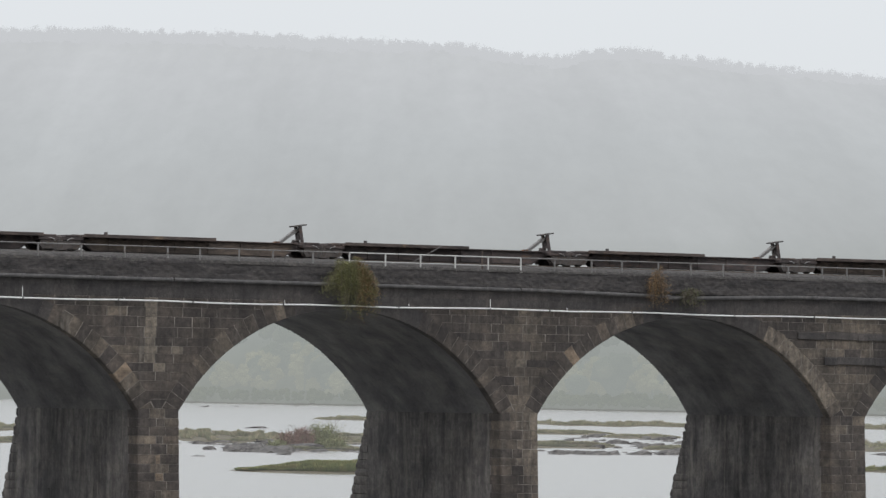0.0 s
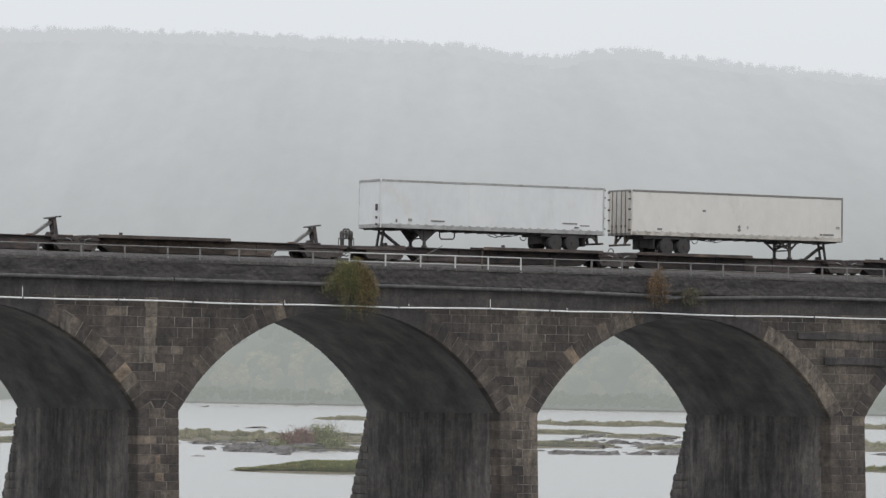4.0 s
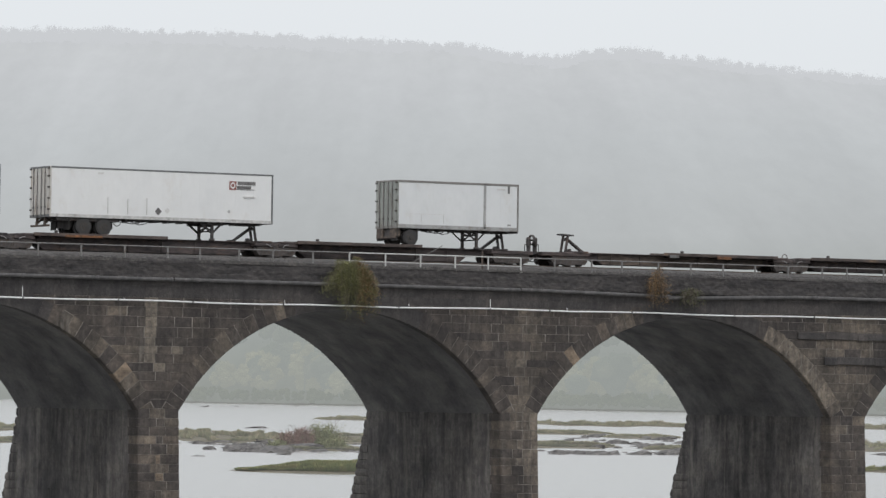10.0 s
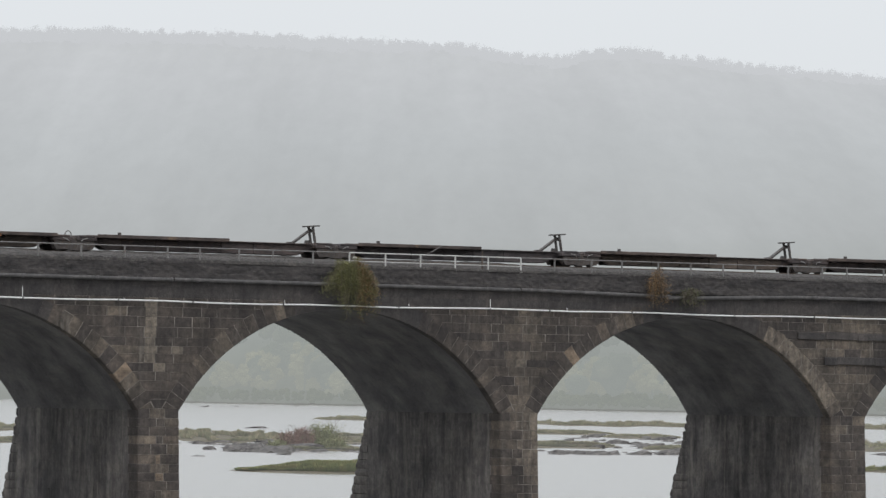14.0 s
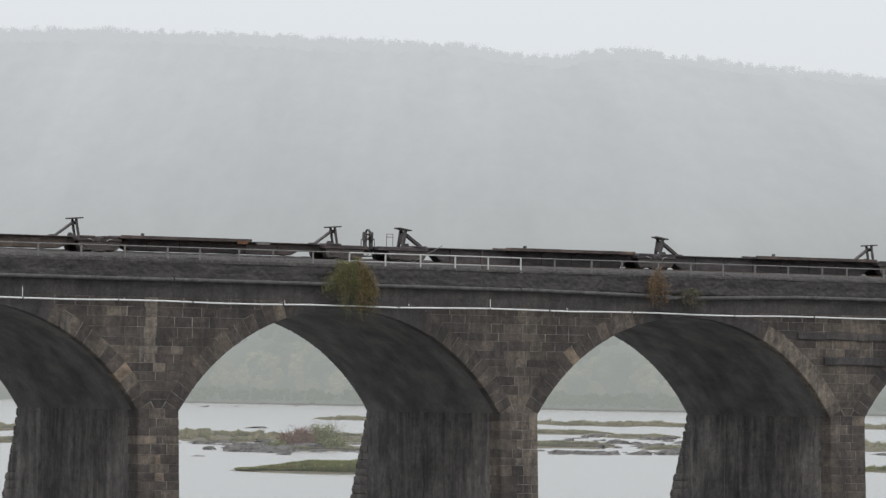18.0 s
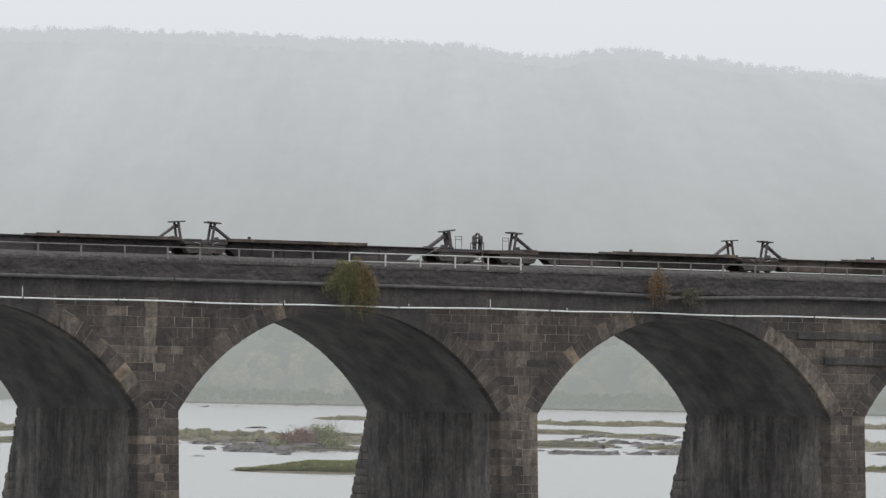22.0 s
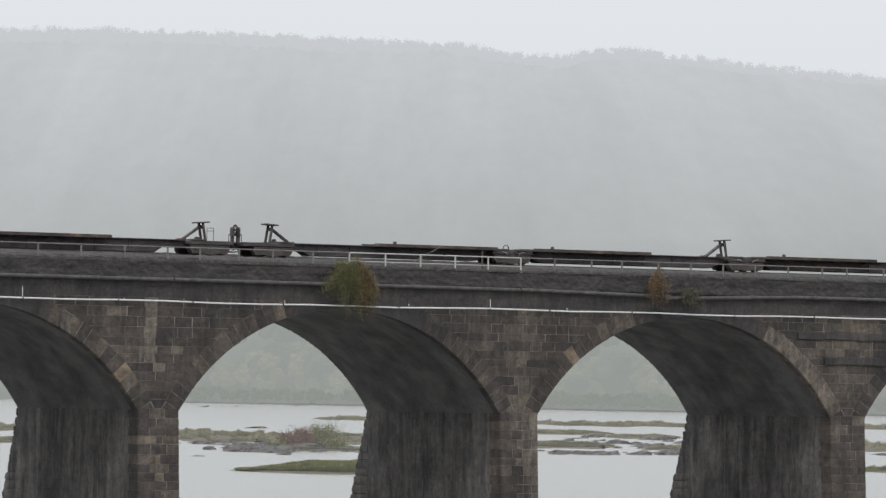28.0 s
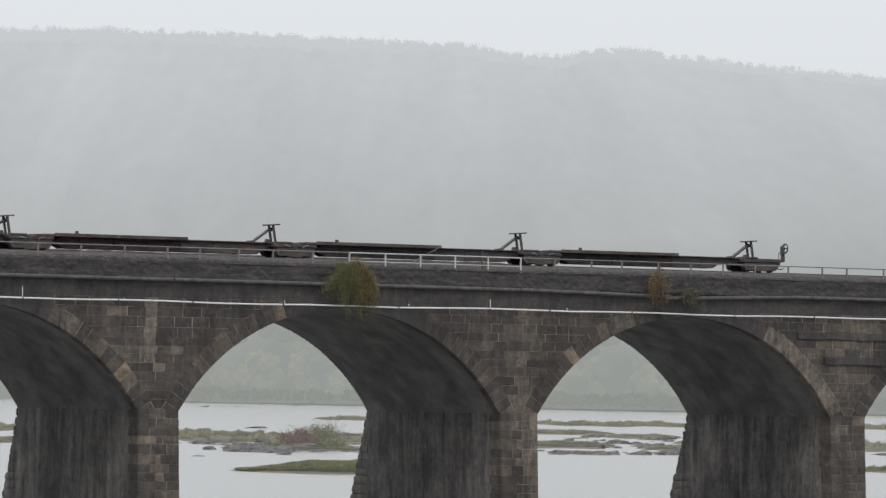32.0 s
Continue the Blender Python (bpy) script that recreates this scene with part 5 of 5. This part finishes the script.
def five(thick, mats, m, first=None, lo=0.05, hoses=(19.0,)):
    h = [(2.75, 1, 0, first or m)] + [(x, -1, thick, m) for x in (35.5, 53.05, 70.45, 87.8)]
    return spine_car(90.0, FIVE_JOINTS, FIVE_TRAYS, h, mats, (), "long rust-brown articulated spine car, five platforms with trailer hitches", hoses, lo)


CARS = []


def add_car(car, along, brake_ends):
    for x, way in brake_ends:
        brake_stand(car, x, way)
    car.location = (along, TRACK_Y, RAIL_Z)
    CARS.append((car, along))


add_car(five(2, (A, C, A), M_RUST, hoses=()), -21.5, ((89.65, 1),))
YELLOWED = five(0, (A, A, B), M_IRON)
part("tray_plate", box(57.5, 59.9, -1.335, -1.305, 0.8, 0.93, 0.005), M_RUST_ORANGE, YELLOWED, "orange rust-streaked plate on the wheel tray")
add_car(YELLOWED, 68.4, ((0.35, -1), (89.7, 1)))
PLATED = five(0, (C, A, B), M_IRON, M_RUST, 0.17)
for xa, xb, m in ((9.7, 10.4, M_RAILGREY), (13.3, 14.4, M_RUST_ORANGE), (80.6, 81.3, M_RUST_ORANGE), (81.9, 82.8, M_RAILGREY)):
    part("tray_plate", box(xa, xb, -1.335, -1.305, 0.72, 0.9, 0.005), m, PLATED, "worn plate on the wheel tray")
add_car(PLATED, 158.35, ((0.25, -1), (89.8, 1)))
three_a = spine_car(58.5, (2.4, 20.5, 39.2, 56.6), THREE_TRAYS, [(2.7, 1, 1, M_IRON), (21.5, 1, 1, M_IRON), (37.75, -1, 0, M_IRON), (40.2, 1, 0, M_IRON), (56.4, -1, 1, M_IRON)], (B, B, B), (1.1, 56.6), "black and rust articulated spine car, three platforms", lo=0.0)
add_car(three_a, 248.4, ((0.2, -1), (58.15, 1)))
three_b = spine_car(58.5, (2.5, 20.6, 39.4, 56.7), THREE_TRAYS, [(2.85, 1, 0, M_IRON), (18.95, -1, 0, M_RUST), (21.75, 1, 0, M_IRON), (37.85, -1, 0, M_RUST), (40.4, 1, 0, M_IRON), (56.6, -1, 0, M_RUST)], (A, C, B), (1.53, 56.65), "rust-brown articulated spine car, three platforms with paired hitches", (39.3,))
add_car(three_b, 306.85, ((0.15, -1), (58.5, 1)))
add_car(five(0, (B, B, A), M_IRON, lo=0.17), 365.4, ((0.35, -1), (90.15, 1)))


def trailer(length, z0, z1, panel, door, rail_m, bottom_m, axles, front_post, label, side, marks, width=2.6, solid_gear=False, low=0.24, top=0.14):
    """A box trailer with its rear doors at x = 0 and its nose at x = length; z = 0 is the flat car's deck."""
    t = tagged(new("semi_trailer"), label, "trailer", "trailers on the flat cars")
    hw = width / 2
    bm = bmesh.new()
    add_box(bm, 0.06, length, -hw + 0.02, hw - 0.02, z0 + low - 0.04, z1 - top + 0.04)
    body = part("box_body", bm, panel, t)
    n = int(length / 1.2)
    for sg in (-1, 1):
        for k in range(n):
            xa, xb = 0.12 + (length - 0.24) * k / n, 0.12 + (length - 0.24) * (k + 1) / n
            bm = bmesh.new()
            add_box(bm, xa + 0.001, xb - 0.001, min(sg * (hw - 0.02), sg * (hw + 0.003)), max(sg * (hw - 0.02), sg * (hw + 0.003)), z0 + low - 0.04, z1 - top + 0.04)
            part("side_panel", bm, panel, body)
        bm = bmesh.new()
        y = sorted((sg * (hw - 0.06), sg * (hw + 0.02)))
        add_box(bm, 0, length, y[0], y[1], z0, z0 + low, 0.01)
        k = 0.4 if "riveted" in label or "cream" in label else length
        while k < length - 0.3:
            add_box(bm, k, k + 0.18, min(sg * hw, sg * (hw + 0.03)), max(sg * hw, sg * (hw + 0.03)), z0 + low - 0.02, z0 + low + 0.05)
            k += 0.62
        part("bottom_rail", bm, bottom_m, t)
        bm = bmesh.new()
        add_box(bm, 0, length, y[0], y[1], z1 - top, z1, 0.01)
        part("top_rail", bm, rail_m, t)
        for x in (0.0, length - 0.1):
            bm = bmesh.new()
            add_box(bm, x, x + 0.1, y[0] - 0.003, y[1] + 0.003, z0, z1, 0.01)
            part("corner_post", bm, (panel if "riveted" in label else rail_m) if x else door, t)
        if front_post:
            bm = bmesh.new()
            add_box(bm, front_post - 0.09, front_post + 0.09, y[0], y[1] + 0.002, z0 + 0.1, z1 - 0.05, 0.01)
            part("side_post", bm, bottom_m, t)
    bm = bmesh.new()
    add_box(bm, 0.02, length - 0.02, -hw + 0.03, hw - 0.03, z1 - 0.06, z1 - 0.01, 0.01)
    part("roof", bm, rail_m, t)
    bm = bmesh.new()
    add_box(bm, 0.05, length - 0.05, -hw + 0.06, hw - 0.06, z0 - 0.02, z0 + 0.05)
    k = 0.5
    while k < length:
        add_box(bm, k, k + 0.08, -hw + 0.08, hw - 0.08, z0 - 0.1, z0)
        k += 0.9
    part("floor_frame", bm, M_IRON, t)
    # rear doors with lock rods and hinges
    for sg in (-1, 1):
        bm = bmesh.new()
        add_box(bm, -0.03, 0.05, min(sg * 0.01, sg * (hw - 0.08)), max(sg * 0.01, sg * (hw - 0.08)), z0 + 0.1, z1 - 0.1, 0.008)
        d = part("rear_door", bm, door, t)
        for y in (0.28, 0.78):
            bm = bmesh.new()
            add_rod(bm, (-0.07, sg * y, z0 + 0.02), (-0.07, sg * y, z1 - 0.06), 0.028, 6)
            add_box(bm, -0.1, -0.03, sg * y - 0.06, sg * y + 0.06, z0 + 0.5, z0 + 0.62)
            part("lock_rod", bm, M_RAILGREY, d)
        for z in (1.45, 2.1, 2.75, 3.4, 3.85) if door != panel else ():
            bm = bmesh.new()
            add_box(bm, -0.06, 0.0, min(sg * (hw - 0.22), sg * (hw + 0.035)), max(sg * (hw - 0.22), sg * (hw + 0.035)), z - 0.05, z + 0.05, 0.01)
            part("hinge", bm, M_IRON, d)
    part("rear_sill", box(-0.04, 0.1, -hw, hw, z0 - 0.02, z0 + 0.14, 0.01), rail_m, t)
    part("rear_header", box(-0.04, 0.1, -hw, hw, z1 - 0.12, z1, 0.01), rail_m, t)
    bm = bmesh.new()
    for y in (-0.55, 0.55):
        add_beam(bm, (0.12, y, z0), (0.06, y, 0.5), 0.14, 0.12)
        add_beam(bm, (0.55, y, z0), (0.06, y, 0.62), 0.1, 0.1)
    add_box(bm, -0.04, 0.1, -hw + 0.12, hw - 0.12, 0.45, 0.57, 0.01)
    if length < 10:
        add_box(bm, -0.02, 0.3, -hw + 0.1, -0.45, 0.55, z0, 0.02)
        add_box(bm, -0.02, 0.3, 0.45, hw - 0.1, 0.55, z0, 0.02)
    part("rear_bumper", bm, M_RUST_TAN, t)
    # axles and tyres
    sub = part("axle_frame", box(axles[0] - 0.9, axles[-1] + 0.9, -0.6, 0.6, 0.4, z0 + 0.02, 0.03), M_IRON, t)
    for x in axles:
        bm = bmesh.new()
        add_rod(bm, (x, -hw + 0.1, 0.5), (x, hw - 0.1, 0.5), 0.08, 8)
        part("axle", bm, M_IRON, sub)
        for sg in (-1, 1):
            for y in (hw - 0.02, hw - 0.36):
                bm = bmesh.new()
                ya, yb = sorted((sg * y, sg * (y - 0.27)))
                add_rod(bm, (x, ya + 0.04, 0.5), (x, yb - 0.04, 0.5), 0.5, 24)
                add_rod(bm, (x, ya, 0.5), (x, yb, 0.5), 0.44, 24)
                part("tyre", bm, M_TYRE, sub)
            bm = bmesh.new()
            ya, yb = sorted((sg * (hw - 0.05), sg * (hw - 0.012)))
            add_rod(bm, (x, ya, 0.5), (x, yb, 0.5), 0.28, 16)
            add_rod(bm, (x, ya - (0.04 if sg < 0 else 0), 0.5), (x, yb + (0.04 if sg > 0 else 0), 0.5), 0.12, 12)
            part("rim", bm, M_RIM, sub)
    for sg in (-1, 1):
        part("mud_flap", box(axles[0] - 0.95, axles[0] - 0.92, min(sg * 0.5, sg * (hw - 0.05)), max(sg * 0.5, sg * (hw - 0.05)), 0.3, 1.0), M_TYRE, sub)
    if length > 10:
        part("slider_frame", box(axles[0] - 1.7, axles[-1] + 1.0, -1.16, 1.16, z0 - 0.2, z0 - 0.02, 0.01), M_IRON, t)
        bm = bmesh.new()
        x = axles[-1] + 0.75
        add_tube(bm, [(x, -0.95, z0), (x + 0.05, -0.95, z0 - 0.3), (x + 0.2, -0.95, z0 - 0.42), (x + 0.42, -0.95, z0 - 0.36), (x + 0.5, -0.95, z0 - 0.2)], 0.03, 6)
        part("hose_hook", bm, M_ALU, sub)
    # landing gear
    g = length - (3.4 if solid_gear else 3.85) if length > 10 else length - 2.75
    gear = part("landing_gear", box(g - 0.08, g + 0.08, -0.9, 0.9, 0.75, 0.85), M_IRON, t, "folding landing legs")
    for y in (-0.85, 0.85):
        bm = bmesh.new()
        add_box(bm, g - 0.08, g + 0.08, y - 0.08, y + 0.08, 0.04, z0, 0.01)
        add_box(bm, g - 0.13, g + 0.13, y - 0.13, y + 0.13, -0.06, 0.06, 0.01)
        part("leg", bm, M_IRON, gear)
        bm = bmesh.new()
        if solid_gear:
            add_prism(bm, [(g - 0.95, z0), (g - 0.12, z0 - 0.72), (g + 0.12, z0 - 0.72), (g + 0.75, z0)], y - 0.04, y + 0.04)
        else:
            slim = 0.07 if length < 10 else 0.11
            add_beam(bm, (g - 0.85, y, z0), (g - 0.05, y, z0 - 0.62), slim, 0.08)
            add_beam(bm, (g + 0.7, y, z0), (g + 0.05, y, z0 - 0.62), slim, 0.08)
            add_box(bm, g - 0.8, g + 0.7, y - 0.05, y + 0.05, z0 - (0.1 if length < 10 else 0.2), z0)
        part("wing_plate", bm, M_IRON, gear)
    bm = bmesh.new()
    add_beam(bm, (g, 0, 0.45), (g, 0, 0.53), 0.08, 1.7)
    add_rod(bm, (g, -0.8, 0.55), (g, 0.8, 0.95), 0.035, 6)
    add_rod(bm, (g, 0.8, 0.55), (g, -0.8, 0.95), 0.035, 6)
    part("cross_brace", bm, M_IRON, gear)
    if solid_gear:
        bm = bmesh.new()
        add_tube(bm, [(g - 1.0, 1.0, z0), (g - 1.0, 1.0, 0.6), (g - 1.12, 1.0, 0.48), (g - 1.95, 1.0, 0.5), (g - 2.05, 1.0, 0.6), (g - 2.05, 1.0, z0)], 0.045, 6)
        part("spare_rack", bm, M_IRON, t)
    bm = bmesh.new()
    add_box(bm, length - 1.6, length - 0.5, -0.6, 0.6, z0 - 0.12, z0, 0.02)
    part("kingpin_plate", bm, M_IRON, t)
    for za, zb in ((z0, z0 + low), (z1 - top, z1)):
        part("nose_rail", box(length - 0.06, length + 0.03, -hw + 0.05, hw - 0.05, za, zb, 0.01), rail_m, t)
    for za, zb in ((z0 + 0.15, z0 + 0.28), (z0 + 0.55, z0 + 0.7), (z0 + 1.05, z0 + 1.45)):
        part("nose_fitting", box(length + 0.003, length + 0.09, side * hw * 0.72 - 0.09, side * hw * 0.72 + 0.09, za, zb, 0.02), M_IRON, t)
    for k in range(3):
        bm = bmesh.new()
        x = length * 0.42 - 0.5 * k
        add_tube(bm, [(x + 0.7, -0.7, z0), (x + 0.35, -0.72, z0 - 0.22), (x - 0.1, -0.72, z0 - 0.3 + 0.05 * k), (x - 0.6, -0.7, z0 - 0.12), (x - 1.0, -0.7, z0)], 0.025, 5)
        part("air_line", bm, M_TYRE, t)
    # signs and lettering bars, on the side that is seen
    proud = 0.0
    for x0, x1, za, zb, m, *corner in marks:
        proud += 0.0025
        y = sorted((side * (hw + 0.004), side * (hw + 0.008 + proud)))
        bm = bmesh.new()
        if corner:
            c = corner[0]
            add_prism(bm, [((x0 + x1) / 2 + (x1 - x0) / 2 * px, za + (zb - za) * pz) for px, pz in c], y[0], y[1])
        else:
            add_box(bm, x0, x1, y[0], y[1], za, zb)
        part("marking", bm, m, body)
    return t


SHIELD = [(0, 0), (0.55, 0.14), (0.9, 0.38), (1.0, 0.62), (1.0, 0.92), (0.6, 0.97), (0, 1.0), (-0.6, 0.97), (-1.0, 0.92), (-1.0, 0.62), (-0.9, 0.38), (-0.55, 0.14)]
CAP = [(-1, 0.0), (-0.5, 0.45), (0.1, 0.68), (1, 0.75), (1, 0.9), (0.6, 0.97), (0, 1), (-0.6, 0.97), (-1, 0.9)]
DIAMOND = [(0, 0), (1, 0.5), (0, 1), (-1, 0.5)]
ROUND = [(math.cos(k * math.tau / 14), 0.5 + 0.5 * math.sin(k * math.tau / 14)) for k in range(14)]
LOADS = []


def load(t, along, turned):
    t.location = (along, TRACK_Y, RAIL_Z + 0.95)
    LOADS.append((t, along, turned))


def word(x0, x1, z0, z1, m, gaps):
    """A line of lettering too small to read: a row of short bars."""
    w = (x1 - x0) / gaps
    return [(x0 + w * k, x0 + w * (k + 0.86), z0, z1, m) for k in range(gaps)]


t1 = trailer(16.15, 1.05, 4.01, M_PALE, M_DOORGREY, M_ALU, M_ALU, (2.3, 3.55), 0, "long white box trailer with riveted grey lower rail", 1,
             word(1.1, 1.8, 1.55, 1.63, M_DARKMARK, 4) + word(2.0, 3.1, 1.66, 1.74, M_DARKMARK, 5) + word(11.6, 12.6, 1.52, 1.6, M_DARKMARK, 5) + [(13.9, 14.15, 1.5, 1.66, M_ALU), (14.95, 15.05, 1.4, 1.6, M_DARKMARK), (1.9, 2.2, 1.42, 1.5, M_DARKMARK)], solid_gear=True)
load(t1, 70.28 + 16.15, True)
t2 = trailer(16.3, 1.14, 4.0, M_CREAM, M_DOORSTAIN, M_TOPRAIL, M_CREAMRAIL, (2.75, 4.05), 0, "long cream box trailer with rust-stained rear doors", -1,
             [(5.4, 5.65, 2.75, 2.87, M_DARKMARK), (8.05, 8.4, 1.55, 1.8, M_DARKMARK, DIAMOND), (8.1, 8.35, 1.75, 2.0, M_DARKMARK, DIAMOND), (8.75, 8.98, 1.72, 1.98, M_ALU, DIAMOND), (15.75, 16.05, 1.95, 2.12, M_ALU), (2.0, 2.35, 1.5, 1.62, M_DARKMARK)] + word(14.5, 15.6, 1.52, 1.62, M_DARKMARK, 5))
load(t2, 88.4, False)
t3 = trailer(8.66, 1.04, 3.97, M_GREYBOX, M_GREYBOX, M_GREYRAIL, M_GREYRAIL, (1.0,), 0, "short slate-grey box trailer with a brown and gold shield", -1,
             [(6.7, 7.85, 1.93, 3.14, M_BROWN, SHIELD), (6.7, 7.85, 2.74, 3.145, M_GOLD, CAP, 1), (6.84, 7.05, 2.36, 2.68, M_GOLD), (7.17, 7.38, 2.24, 2.68, M_GOLD), (7.5, 7.7, 2.36, 2.68, M_GOLD), (6.75, 7.6, 3.68, 3.76, M_TOPRAIL), (8.25, 8.4, 1.3, 1.38, M_GOLD)], low=0.2, top=0.1)
load(t3, 113.04, False)
t4 = trailer(14.75, 1.02, 3.98, M_WHITE, M_DOORSTAIN, M_DARKRAIL, M_WHITERAIL, (2.25, 3.55), 0, "white box trailer with scuffed panels and a red-brown square sign", -1,
             [(11.78, 12.26, 2.98, 3.5, M_REDMARK), (11.85, 12.19, 3.05, 3.44, M_WHITE, ROUND, 1), (11.92, 12.12, 3.14, 3.36, M_REDMARK, ROUND, 1), (12.3, 13.5, 3.0, 3.03, M_DARKMARK), (6.85, 7.3, 1.3, 1.78, M_DARKMARK, DIAMOND), (7.5, 7.85, 1.42, 1.78, M_FAINT, DIAMOND), (11.7, 11.85, 1.6, 1.75, M_ALU), (3.1, 3.45, 3.6, 3.72, M_FAINT)]
             + word(12.35, 13.55, 3.3, 3.5, M_DARKMARK, 7) + word(12.3, 13.25, 3.07, 3.23, M_DARKMARK, 6) + word(12.75, 13.55, 2.55, 2.62, M_FAINT, 4)
             + [(x, x + 0.022, 1.32, 2.3 + 0.1 * math.sin(x), M_FAINT) for x in (3.75, 5.05, 6.3)], low=0.2, top=0.1)
load(t4, 124.85, False)
t5 = trailer(8.66, 1.07, 4.0, M_PALE, M_DOORGREEN, M_TOPRAIL, M_ALU, (1.0,), 6.22, "short white box trailer with grey-green rear doors", -1,
             [(7.85, 8.0, 3.4, 3.85, M_DARKMARK), (7.85, 8.1, 1.42, 1.5, M_DARKMARK), (0.9, 3.3, 1.95, 1.97, M_FAINT), (0.9, 0.925, 1.4, 1.95, M_FAINT), (1.7, 1.725, 1.4, 1.95, M_FAINT), (3.27, 3.3, 1.4, 1.95, M_FAINT)] + word(7.1, 7.7, 3.6, 3.7, M_FAINT, 4))
load(t5, 148.18, False)


def motions():
    """The whole train rolls to -x along its track."""
    times = [k * 2.0 for k in range(17)]
    for car, along in CARS:
        walk(car, [(t, pose(along - travelled(t), TRACK_Y, RAIL_Z)) for t in times])
    for t_, along, turned in LOADS:
        walk(t_, [(t, pose(along - travelled(t), TRACK_Y, RAIL_Z + 0.95, 0, 0, 180 if turned else 0)) for t in times])

    # the wheelsets turn as they roll, 0.42 m in radius
    for w, dx in WHEELS:
        walk(w, [(k / 30, pose(dx, 0, 0.42, 0, -math.degrees(travelled(k / 30) / 0.42), 0)) for k in range(961)])


motions()
